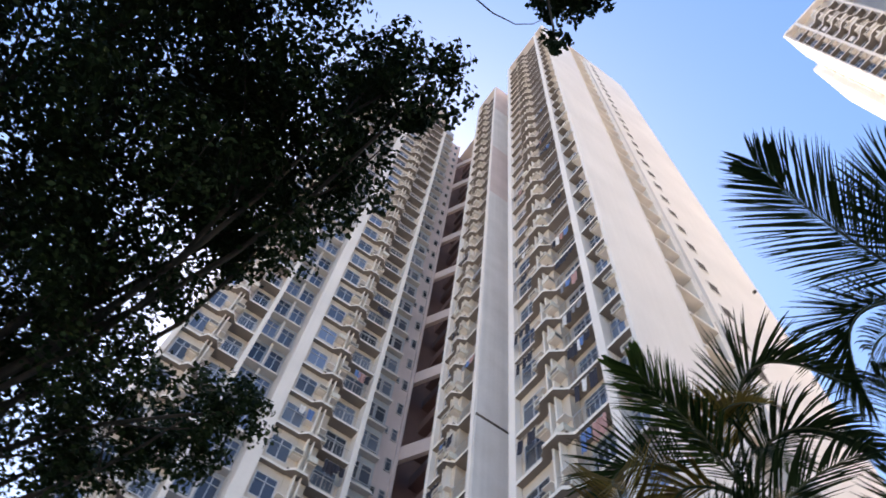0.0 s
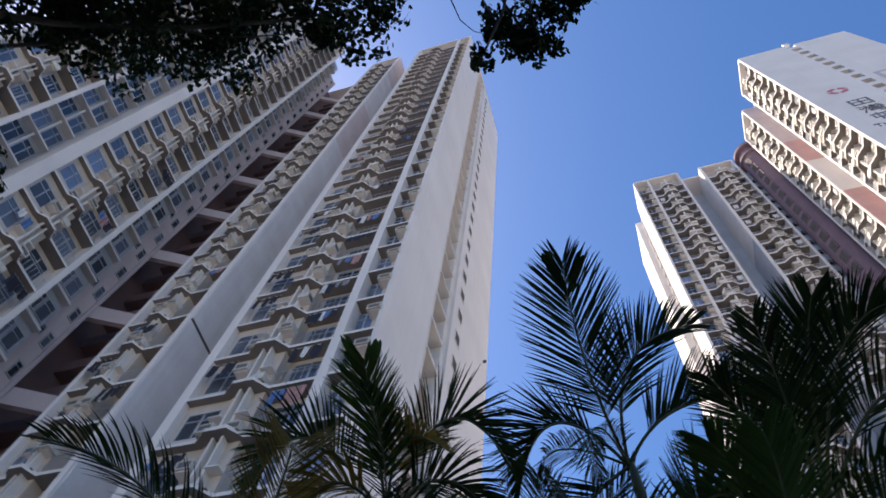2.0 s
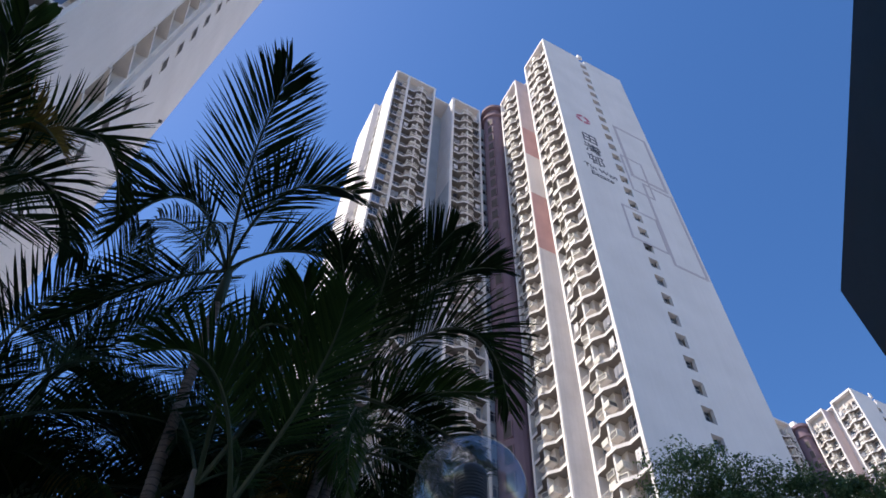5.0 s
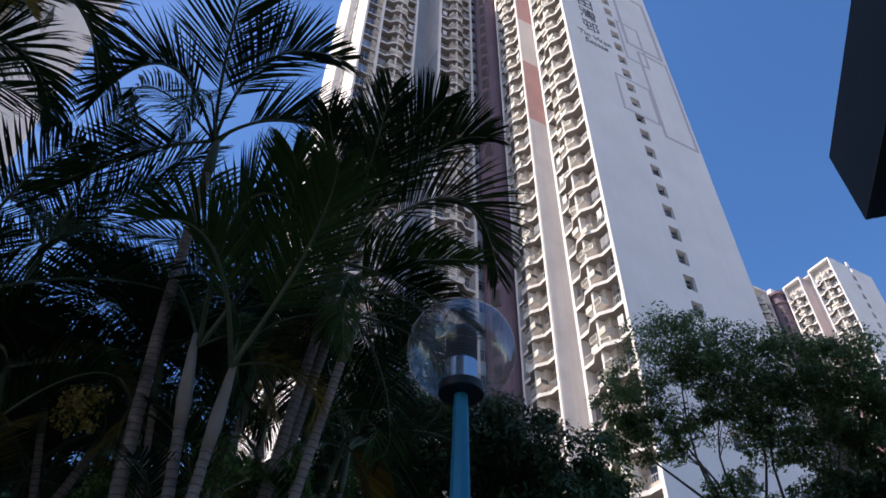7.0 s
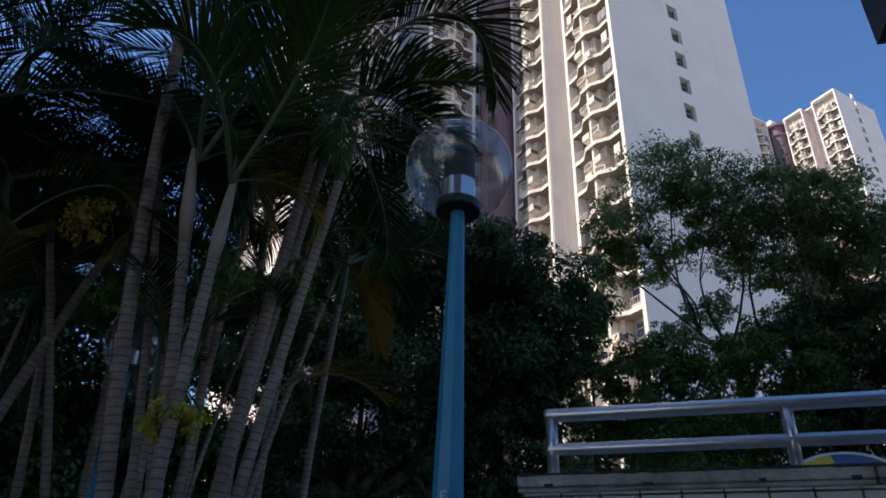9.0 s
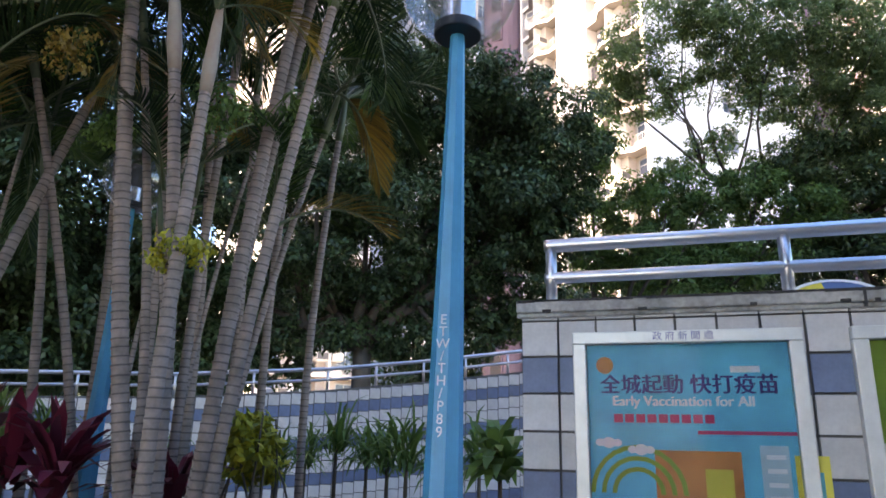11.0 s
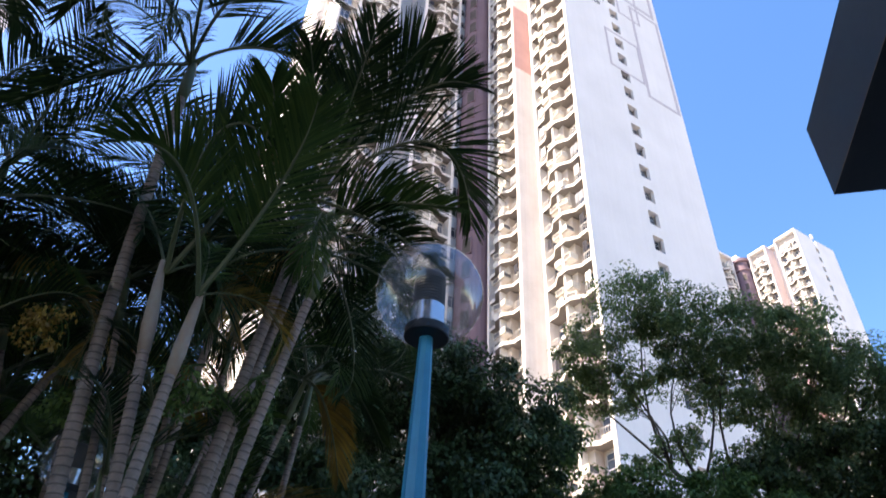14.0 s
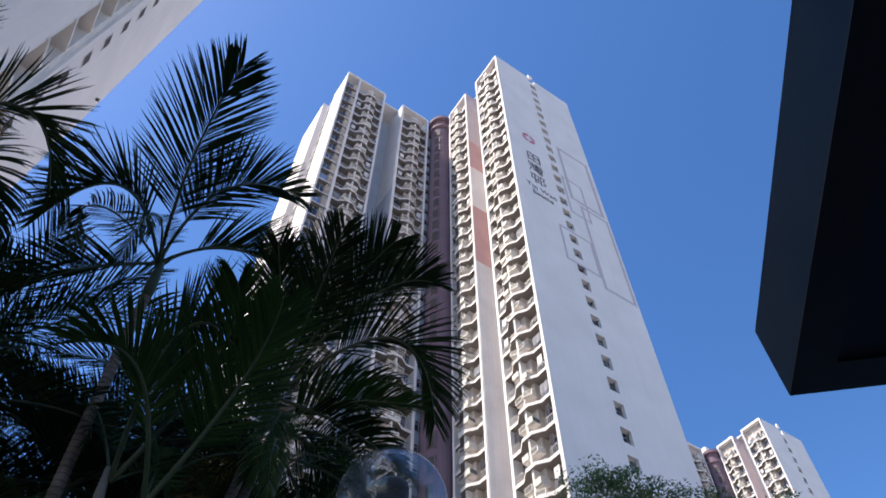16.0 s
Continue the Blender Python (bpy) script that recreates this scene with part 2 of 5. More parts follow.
class Shape:
    """Vertices and faces gathered in plain lists, with a material slot a face."""

    def __init__(self):
        self.v, self.f, self.m = [], [], []

    def add(self, verts, faces, mat=0):
        n = len(self.v)
        self.v += [tuple(p) for p in verts]
        self.f += [tuple(i + n for i in q) for q in faces]
        self.m += [mat] * len(faces)
        return self

    def box(self, x0, x1, y0, y1, z0, z1, mat=0):
        return self.add([(x, y, z) for z in (z0, z1) for y in (y0, y1) for x in (x0, x1)],
                        [(0, 2, 3, 1), (4, 5, 7, 6), (0, 1, 5, 4), (2, 6, 7, 3), (0, 4, 6, 2), (1, 3, 7, 5)], mat)

    def prism(self, pts, z0, z1, mat=0, under=None):
        """Upright prism over a plan outline, counter-clockwise."""
        n = len(pts)
        self.add([(x, y, z0) for x, y in pts] + [(x, y, z1) for x, y in pts],
                 [(i, (i + 1) % n, n + (i + 1) % n, n + i) for i in range(n)] + [tuple(range(n, 2 * n))], mat)
        k = len(self.v) - 2 * n
        self.f.append(tuple(k + i for i in reversed(range(n))))
        self.m.append(mat if under is None else under)
        return self

    def tube(self, path, radii, sides=8, mat=0, cap=True, turn=0.0):
        path = [Vector(p) for p in path]
        rings = []
        for i, p in enumerate(path):
            d = (path[min(i + 1, len(path) - 1)] - path[max(i - 1, 0)]).normalized()
            a = d.cross(Vector((0, 0, 1)))
            a = a.normalized() if a.length > 0.05 else Vector((1, 0, 0))
            b = a.cross(d)
            rings.append([p + radii[i] * (a * math.cos(turn + 2 * math.pi * k / sides) + b * math.sin(turn + 2 * math.pi * k / sides)) for k in range(sides)])
        fs = [(i * sides + k, i * sides + (k + 1) % sides, (i + 1) * sides + (k + 1) % sides, (i + 1) * sides + k) for i in range(len(path) - 1) for k in range(sides)]
        if cap:
            fs += [tuple(reversed(range(sides))), tuple(range((len(path) - 1) * sides, len(path) * sides))]
        return self.add([q for r in rings for q in r], fs, mat)

    def lathe(self, profile, sides=24, mat=0, centre=(0, 0)):
        n = len(profile)
        vs = [(centre[0] + r * math.cos(2 * math.pi * k / sides), centre[1] + r * math.sin(2 * math.pi * k / sides), z) for r, z in profile for k in range(sides)]
        fs = [(i * sides + k, i * sides + (k + 1) % sides, (i + 1) * sides + (k + 1) % sides, (i + 1) * sides + k) for i in range(n - 1) for k in range(sides)]
        return self.add(vs, fs, mat)

    def merge(self, other, m):
        n = len(self.v)
        self.v += [tuple(m @ Vector(p)) for p in other.v]
        self.f += [tuple(i + n for i in q) for q in other.f]
        self.m += other.m
        return self

    def mesh(self, name, mats, smooth=False):
        me = bpy.data.meshes.new(name)
        me.from_pydata(self.v, [], self.f)
        for mt in mats:
            me.materials.append(mt)
        me.polygons.foreach_set("material_index", self.m)
        if smooth:
            me.polygons.foreach_set("use_smooth", [True] * len(self.f))
        me.update()
        return me


def part(name, shape, mats, parent=None, label="", m=None, smooth=False):
    """One mesh object, under a thing or a part if one is given."""
    me = shape if isinstance(shape, bpy.types.Mesh) else shape.mesh(name, mats if isinstance(mats, (list, tuple)) else [mats], smooth)
    ob = new(name, me)
    if parent:
        ob.parent = parent
    if m is not None:
        ob.matrix_basis = m
    return tagged(ob, label)


def thing(name, label, category, m=None, group="", kind=""):
    ob = new(name)
    ob.empty_display_size = 0.2
    if m is not None:
        ob.matrix_basis = m
    return tagged(ob, label, category, group, kind)


def bevel(ob, width, segments=2):
    b = ob.modifiers.new("edge", "BEVEL")
    b.width, b.segments, b.limit_method, b.angle_limit = width, segments, "ANGLE", radians(40)
    return ob


# ---------------------------------------------------------------- ground
g = Shape().add([(-2500, -2500, 0), (2500, -2500, 0), (2500, 2500, 0), (-2500, 2500, 0)], [(0, 1, 2, 3)])
tagged(part("ground", g, PAVE), "grey concrete paving of the estate grounds", "ground", kind="structure")
GRID = 25.0
# ---------------------------------------------------------------- tower blocks


def slab_zig(w):
    """Balcony slab: an open recess at one side, a flush window bay at the other, and a bulge between for the coolers."""
    s = Shape()
    out = [(0, -0.9), (w, -0.9), (w, 0.05), (w * 0.70, 0.05), (w * 0.61, 0.46), (w * 0.45, 0.46), (w * 0.37, -0.08), (0, -0.08)]
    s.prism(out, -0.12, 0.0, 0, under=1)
    up = out[2:]
    for (xa, ya), (xb, yb) in zip(up, up[1:]):
        d = Vector((xb - xa, yb - ya, 0)).normalized() * 0.06
        n = Vector((d.y, -d.x, 0))
        s.prism([(xa, ya), (xb, yb), (xb - n.x, yb - n.y), (xa - n.x, ya - n.y)][::-1], 0.0, 0.06, 0)
    top = FH_NOW - 0.12
    s.box(w * 0.66, w, -0.9, -0.28, 0.0, 0.62, 2)
    s.box(w * 0.66, w, -0.9, -0.28, 2.22, top, 2)
    s.box(w * 0.66, w * 0.695, -0.9, -0.28, 0.62, 2.22, 2)
    s.box(w * 0.965, w, -0.9, -0.28, 0.62, 2.22, 2)
    s.box(w * 0.40, w * 0.66, -0.9, -0.22, 0.0, top, 2)
    for x in (w * 0.495, w * 0.565):
        s.box(x - 0.045, x + 0.045, -0.22, 0.14, 0.0, top, 0)
    for x in (w * 0.395, w * 0.59):
        s.box(x, x + w * 0.10, -0.22, 0.22, 1.05, 1.10, 0)
        s.box(x, x + w * 0.10, -0.22, 0.22, 0.0, 0.05, 1)
    s.box(w * 0.02, w * 0.38, -0.10, -0.07, 0.9, 0.93, 3)
    for k in range(7):
        x = w * (0.03 + 0.055 * k)
        s.box(x, x + 0.02, -0.095, -0.075, 0.05, 0.9, 3)
    return s


def slab_wave(w):
    """Balcony slab that swells out in the middle, with a fin and shelves for the coolers on the swelling and dark recesses beside it."""
    s = Shape()
    top = FH_NOW - 0.12
    out = [(0, -0.9), (w, -0.9), (w, 0.04), (w * 0.80, 0.04), (w * 0.62, 0.62), (w * 0.40, 0.62), (w * 0.22, 0.04), (0, 0.04)]
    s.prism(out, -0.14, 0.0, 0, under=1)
    up = out[2:]
    for (xa, ya), (xb, yb) in zip(up, up[1:]):
        d = Vector((xb - xa, yb - ya, 0)).normalized() * 0.07
        s.prism([(xa, ya), (xb, yb), (xb - d.y, yb + d.x), (xa - d.y, ya + d.x)], 0.0, 0.16, 0)
    s.box(w * 0.49, w * 0.53, -0.9, 0.45, 0.0, top, 0)
    s.box(w * 0.36, w * 0.49, -0.9, -0.15, 0.0, top, 2)
    s.box(w * 0.53, w * 0.66, -0.9, -0.15, 0.0, top, 2)
    for a, b in ((0.33, 0.49), (0.53, 0.69)):
        s.box(w * a, w * b, -0.15, 0.42, 0.86, 0.92, 0)
    s.box(0, w * 0.36, -0.9, -0.55, 0.0, 0.75, 2)
    s.box(w * 0.66, w, -0.9, -0.55, 0.0, 0.75, 2)
    for x0, x1 in ((0.03, 0.20), (0.82, 0.97)):
        s.box(w * x0, w * x1, -0.02, 0.01, 0.82, 0.86, 3)
        for k in range(5):
            x = w * (x0 + (x1 - x0) * k / 4)
            s.box(x - 0.012, x + 0.012, -0.015, 0.005, 0.0, 0.82, 3)
    return s


def slab_plain(w):
    s = Shape()
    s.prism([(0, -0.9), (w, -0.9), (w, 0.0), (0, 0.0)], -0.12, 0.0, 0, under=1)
    s.box(0, w, -0.06, 0.0, 0.0, 0.06, 0)
    s.box(0, w * 0.32, -0.9, -0.35, 0.0, FH_NOW - 0.12, 2)
    s.box(w * 0.32, w, -0.9, -0.45, 0.0, 0.5, 2)
    s.box(w * 0.0, w * 0.32, -0.35, 0.12, 1.3, 1.35, 0)
    return s


def lattice(xs, zs, solid, y0, y1):
    """One plate with holes: the cells of a grid that solid(i, k) keeps."""
    s, nx = Shape(), len(xs)
    V = [(x, y, z) for y in (y1, y0) for z in zs for x in xs]
    half = nx * len(zs)
    at_ = lambda i, k, b=0: b * half + k * nx + i
    keep = lambda i, k: 0 <= i < nx - 1 and 0 <= k < len(zs) - 1 and solid(i, k)
    F = []
    for k in range(len(zs) - 1):
        for i in range(nx - 1):
            if not keep(i, k):
                continue
            q = [(i, k), (i + 1, k), (i + 1, k + 1), (i, k + 1)]
            F.append(tuple(at_(*c) for c in q[::-1]))
            F.append(tuple(at_(*c, 1) for c in q))
            for (a, b), open_ in zip(((q[0], q[1]), (q[1], q[2]), (q[2], q[3]), (q[3], q[0])), (not keep(i, k - 1), not keep(i + 1, k), not keep(i, k + 1), not keep(i - 1, k))):
                if open_:
                    F.append((at_(*a), at_(*b), at_(*b, 1), at_(*a, 1)))
    used = sorted({v for f in F for v in f})
    where = {v: n for n, v in enumerate(used)}
    return s.add([V[v] for v in used], [tuple(where[v] for v in f) for f in F])


def window_frame(w, h, lights=2, depth=0.08):
    xs = []
    for k in range(lights + 1):
        x = -w / 2 + k * (w - 0.06) / lights
        xs += [x, x + 0.06]
    zs = [0, 0.07, h * 0.68, h * 0.68 + 0.05, h - 0.07, h]
    return lattice(xs, zs, lambda i, k: i % 2 == 0 or k % 2 == 0, 0, depth)


def linen(w):
    """A hanging cloth with soft folds."""
    vs = [(w * (i / 6 - 0.5), y + 0.04 * math.sin(i * 1.9), -0.95 * j / 3) for y in (0.0, 0.012) for j in range(4) for i in range(7)]
    F = [(j * 7 + i, j * 7 + i + 1, j * 7 + i + 8, j * 7 + i + 7) for j in range(3) for i in range(6)]
    return Shape().add(vs, F + [tuple(k + 28 for k in f[::-1]) for f in F])


def cooler(k=1.0):
    """A cased cooler whose grille is sunk into the front."""
    x, y0, y1, h, e = 0.33 * k, -0.28 * k, 0.3 * k, 0.42 * k, 0.06
    ring = lambda y, g: [(-x + g, y, g), (x - g, y, g), (x - g, y, h - g), (-x + g, y, h - g)]
    V = ring(y0, 0) + ring(y1, 0) + ring(y1, e) + ring(y1 - 0.05, e)
    s = Shape()
    F = [(0, 1, 2, 3)] + [(a + 4 * n, (a + 1) % 4 + 4 * n, (a + 1) % 4 + 4 * n + 4, a + 4 * n + 4) for n in range(3) for a in range(4)]
    s.add(V, F, 0)
    s.add(ring(y1 - 0.045, e), [(0, 3, 2, 1)], 1)
    return s


def pane(w, h):
    return Shape().box(-w / 2 + 0.04, w / 2 - 0.04, 0.02, 0.035, 0.05, h - 0.05)


class Tower:
    """Walls, storeys and fittings of one block; singles low down are objects of their own, the rest is gathered."""

    def __init__(self, label, origin, base, fh, floors, top, singles):
        global FH_NOW
        FH_NOW = fh
        self.root = thing("apartment_tower", label, "apartment building", pose(*origin, 0, 0, GRID))
        self.base, self.fh, self.floors, self.top, self.singles = base, fh, floors, top, singles
        self.rest, self.meshes = {}, {}

    def wall(self, x0, x1, y0, y1, mat, name="wall", z0=0.0, z1=None):
        return part(name, Shape().box(x0, x1, y0, y1, z0, z1 or self.top), mat, self.root)

    def put(self, key, name, make, mats, m, floor, child=None, smooth=False):
        """One fitting at a storey: an object under the tower, or gathered with its like."""
        if key not in self.meshes:
            sh = make()
            self.meshes[key] = (sh, sh.mesh(name, mats, smooth), mats)
        sh, me, _ = self.meshes[key]
        if floor < self.singles:
            ob = part(name, me, None, self.root, m=m)
            if child:
                ck, cn, cmake, cm = child
                if ck not in self.meshes:
                    c = cmake()
                    self.meshes[ck] = (c, c.mesh(cn, [cm]), [cm])
                part(cn, self.meshes[ck][1], None, ob)
        else:
            self.rest.setdefault((name, key), Shape()).merge(sh, m)
            if child:
                ck, cn, cmake, cm = child
                if ck not in self.meshes:
                    c = cmake()
                    self.meshes[ck] = (c, c.mesh(cn, [cm]), [cm])
                self.rest.setdefault((cn, ck), Shape()).merge(self.meshes[ck][0], m)

    def close(self):
        for (name, key), sh in self.rest.items():
            tagged(part("upper_" + name, sh, self.meshes[key][2], self.root), kind="stuff")

    def window(self, fm, x, y, z, w, h, floor, lights=2, glass=None):
        glass = glass or GLASS
        key = "win%.2f%.2f%d" % (w, h, lights)
        self.put(key, "window", lambda: window_frame(w, h, lights), [ALU], fm @ pose(x, y, z), floor,
                 (key + glass.name, "pane", lambda: pane(w, h), glass))

    def facade(self, u, v, turn, bays, backing=None):
        """bays: (kind, from, to) along the wall; the wall faces its own +y."""
        fm = pose(u, v, 0, 0, 0, turn)
        rng = random.Random(int(u * 7 + v * 13))
        backing = backing or CREAM
        for kind, a, b in bays:
            if kind == "pier":
                part("pier", Shape().box(a, b, -1.2, 0.06, 0, self.top), WHITE, self.root, m=fm)
                continue
            w = b - a
            part("wall", Shape().box(a, b, -1.25, -0.85, 0, self.top), backing, self.root, m=fm)
            part("roof_edge", Shape().box(a, b, -0.85, 0.1, self.top - 0.5, self.top), WHITE, self.root, m=fm)
            for i in range(self.floors):
                z = self.base + i * self.fh
                m = fm @ pose(a, 0, z)
                if kind == "zig":
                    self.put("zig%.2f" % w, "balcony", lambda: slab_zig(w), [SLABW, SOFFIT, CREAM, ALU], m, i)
                    self.window(m, w * 0.2, -0.85, 0.75, w * 0.3, 1.6, i)
                    self.window(m, w * 0.83, -0.36, 0.62, w * 0.27, 1.6, i, glass=BLUEGLASS if rng.random() < 0.45 else GLASS)
                    for x in (w * 0.445, w * 0.64):
                        if rng.random() < 0.85:
                            self.put("cooler", "air_conditioner", cooler, [ACW, ACD], m @ pose(x, 0.0 + rng.uniform(-0.05, 0.08), rng.choice((1.1, 1.1, 0.05)), 0, 0, 90 + rng.choice((0, 180)) if rng.random() < 0.3 else 0), i)
                elif kind == "wave":
                    self.put("wave%.2f" % w, "balcony", lambda: slab_wave(w), [SLABW, SOFFIT, CREAM, ALU], m, i)
                    self.window(m, w * 0.17, -0.85, 0.8, w * 0.28, 1.5, i)
                    self.window(m, w * 0.84, -0.85, 0.8, w * 0.28, 1.5, i)
                    for x in (w * 0.41, w * 0.61):
                        for z in (0.93, 0.05):
                            if rng.random() < (0.92 if z > 0.5 else 0.45):
                                self.put("bigcooler", "air_conditioner", lambda: cooler(1.25), [ACW, ACD], m @ pose(x + rng.uniform(-0.06, 0.06), 0.12 + rng.uniform(-0.05, 0.12), z, 0, 0, rng.choice((0, 0, 90, -90, 20))), i)
                    for x in (w * 0.12, w * 0.88):
                        if rng.random() < 0.3:
                            j = rng.choice((0, 1, 1, 4))
                            self.put("linen%d" % j, "laundry_piece", lambda: linen(0.5 + 0.12 * j), [CLOTH[j]], m @ pose(x, 0.02, 1.9 - 0.1 * j), i)
                else:
                    self.put("plain%.2f" % w, "balcony", lambda: slab_plain(w), [SLABW, SOFFIT, CREAM, ALU], m, i)
                    self.window(m, w * 0.66, -0.55, 0.5, min(1.5, w * 0.62), 1.75, i, glass=BLUEGLASS if rng.random() < 0.5 else GLASS)
                    if rng.random() < 0.9:
                        self.put("cooler", "air_conditioner", cooler, [ACW, ACD], m @ pose(w * 0.18, -0.08, 1.35), i)
        return fm

    def ledges(self, u, v, turn, width, deep=0.95, flip=False):
        """A sunk strip, one a storey: an open drying ledge with a low parapet, a pier, and a narrow window bay."""
        fm = pose(u, v, 0, 0, 0, turn)
        rng = random.Random(int(u + v))
        top = self.fh - 0.1
        X = lambda a, b: (width * (1 - b), width * (1 - a)) if flip else (width * a, width * b)

        def ledge():
            s = Shape()
            s.box(*X(0, 0.62), -deep, 0.13, -0.1, 0.0, 0)
            s.box(*X(0, 0.62), 0.05, 0.13, 0.0, 0.10, 0)
            s.box(*X(0, 0.05), -deep, 0.02, 0.0, top, 0)
            s.box(*X(0.62, 0.70), -deep, 0.06, -0.1, top, 0)
            s.box(*X(0.70, 1.0), -deep, -0.2, -0.1, 0.75, 0)
            s.box(*X(0.70, 1.0), -deep, -0.2, 2.25, top, 0)
            s.box(*X(0.92, 1.0), -deep, -0.2, 0.75, 2.25, 0)
            return s
        mid = lambda a: width * (1 - a) if flip else width * a
        for i in range(self.floors):
            m = fm @ pose(0, 0, self.base + i * self.fh)
            self.put("ledge", "ledge", ledge, [SLABW], m, i)
            self.window(m, mid(0.335), -deep + 0.02, 0.45, width * 0.5, 1.95, i, 3)
            self.window(m, mid(0.81), -0.36, 0.75, width * 0.21, 1.5, i, 1)
            if rng.random() < 0.85:
                self.put("cooler", "air_conditioner", cooler, [ACW, ACD], m @ pose(mid(0.2 + 0.3 * rng.random()), -0.3, 0.02), i)


# the near block: one arm towards the sun's far side, one arm towards the camera's left
T1 = Tower("tall white and cream apartment tower with zigzag balconies", (0, 0, 0), 0.38, 2.88, 37, 109.0, 20)
W = T1.wall
W(-17.25, -10.3, 14.55, 28.8, WHITE)
W(-9.2, -9.0, 13.26, 14.3, WHITE)
W(-10.3, -9.1, 14.3, 18.2, WHITE)
W(-10.3, -10.05, 18.2, 21.3, CREAM)
W(-10.3, -9.1, 21.3, 29.4, WHITE)
W(-20.3, -17.25, 17.0, 28.8, WHITE)
W(-24.7, -20.3, 14.55, 28.8, WHITE)
W(-42.0, -24.7, 17.5, 28.8, PALEPINK)
W(-42.0, -33.0, 14.26, 17.5, MAROON)
W(-42.0, -29.6, -2.6, 1.8, WHITE)
W(-42.0, -30.9, 1.8, 4.3, BLUEGREY)
W(-42.0, -29.6, 4.3, 10.4, WHITE)
W(-42.0, -31.6, 10.4, 14.26, PALEPINK)
T1.facade(-9.1, 13.3, 180, [("plain", 0.1, 1.5), ("pier", 1.5, 1.95), ("zig", 1.95, 7.65), ("pier", 7.65, 8.15)])
T1.facade(-20.3, 13.3, 180, [("pier", 0.0, 0.3), ("zig", 0.3, 4.1), ("pier", 4.1, 4.4)])
T1.facade(-28.35, 10.4, -90, [("pier", 0.0, 0.35), ("zig", 0.35, 5.3), ("pier", 5.3, 6.1)])
T1.facade(-28.35, 1.8, -90, [("pier", 0.0, 0.3), ("zig", 0.3, 4.1), ("pier", 4.1, 4.4)])
T1.ledges(-9.1, 21.3, -90, 3.1, 0.95, True)
# ribbed side wall of the inner arm, with tinted bands and a joint
for z0, z1, mt in ((0, 31.2, RIBBED), (31.45, 64.6, RIBBED), (64.6, 79.0, PALEPINK), (79.0, 96.0, RIBBED), (96.0, 109.0, PALEPINK)):
    W(-20.3, -20.24, 13.35, 17.0, mt, "panel", z0, z1)
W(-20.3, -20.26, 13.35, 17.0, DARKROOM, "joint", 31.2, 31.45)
# blue-glazed bay between the two parts of the left arm
fm = pose(-30.9, 4.3, 0, 0, 0, -90)
part("mullion", Shape().box(1.17, 1.32, 0.0, 0.35, 0, 109), WHITE, T1.root, m=fm)
for i in range(T1.floors):
    for x in (0.6, 1.9):
        T1.window(fm @ pose(0, 0, T1.base + i * T1.fh), x, 0.0, 0.55, 1.05, 1.9, i, glass=BLUEGLASS)
    T1.put("recess_slab", "ledge", lambda: Shape().box(0, 2.5, 0, 0.6, -0.1, 0.05), [SLABW], fm @ pose(0, 0, T1.base + i * T1.fh), i)
# narrow shaded bay, then the wall with small windows beside the deep open lobbies
fm = pose(-30.0, 12.36, 0, 0, 0, -90)
part("shaft_wall", Shape().box(0, 1.96, -1.6, 0.0, 0, 108), BLUEGREY, T1.root, m=fm)
for i in range(T1.floors):
    m = fm @ pose(0, 0, T1.base + i * T1.fh)
    T1.window(m, 0.55, 0.0, 0.7, 0.8, 1.5, i, 1)
    T1.window(m, 1.45, 0.0, 0.7, 0.8, 1.5, i, 1)
    T1.put("shaft_slab", "ledge", lambda: Shape().box(0.02, 1.94, 0, 0.5, -0.1, 0.08), [SLABW], m, i)
W(-31.6, -31.0, 12.36, 14.26, PALEPINK, "lobby_wall", 0, 107)
part("pier", Shape().box(-31.0, -30.85, 14.0, 14.26, 0, 107), PALEPINK, T1.root)
fm = pose(-31.0, 14.26, 0, 0, 0, -90)
for i in range(T1.floors):
    m = fm @ pose(0, 0, T1.base + i * T1.fh)
    T1.window(m, 0.62, 0.0, 0.9, 0.5, 1.2, i, 1)
    if i % 2:
        T1.window(m, 1.35, 0.0, 1.3, 0.4, 0.7, i, 1)
fm = pose(-24.7, 17.5, 0, 0, 0, 180)
BEAM = [(-31.2, 14.2), (-26.5, 16.65), (-26.65, 16.95), (-31.35, 14.5)]
# back of the recess, its shade painted in by the dark colour
W(-33.0, -24.7, 17.4, 17.48, MAROON, "lobby_back", 0, 106)
for i in range(T1.floors):
    z = T1.base + i * T1.fh
    m = fm @ pose(0, 0, z)
    T1.put("lobby_slab", "lobby_floor", lambda: Shape().box(0, 8.3, 0.1, 1.1, -0.15, 0.0, 0).box(0, 8.3, 1.0, 1.1, 0.0, 0.9, 0).box(3.6, 3.85, 0.1, 1.1, 0.0, 2.73, 0), [MAROON], m, i)
    T1.window(m, 4.7, 0.12, 0.9, 1.2, 1.2, i)
    T1.window(m, 6.3, 0.12, 0.9, 1.0, 1.2, i)
    if i % 3 == 1:
        part("beam", Shape().prism(BEAM, z - 0.5, z + 0.85), PALEPINK, T1.root)
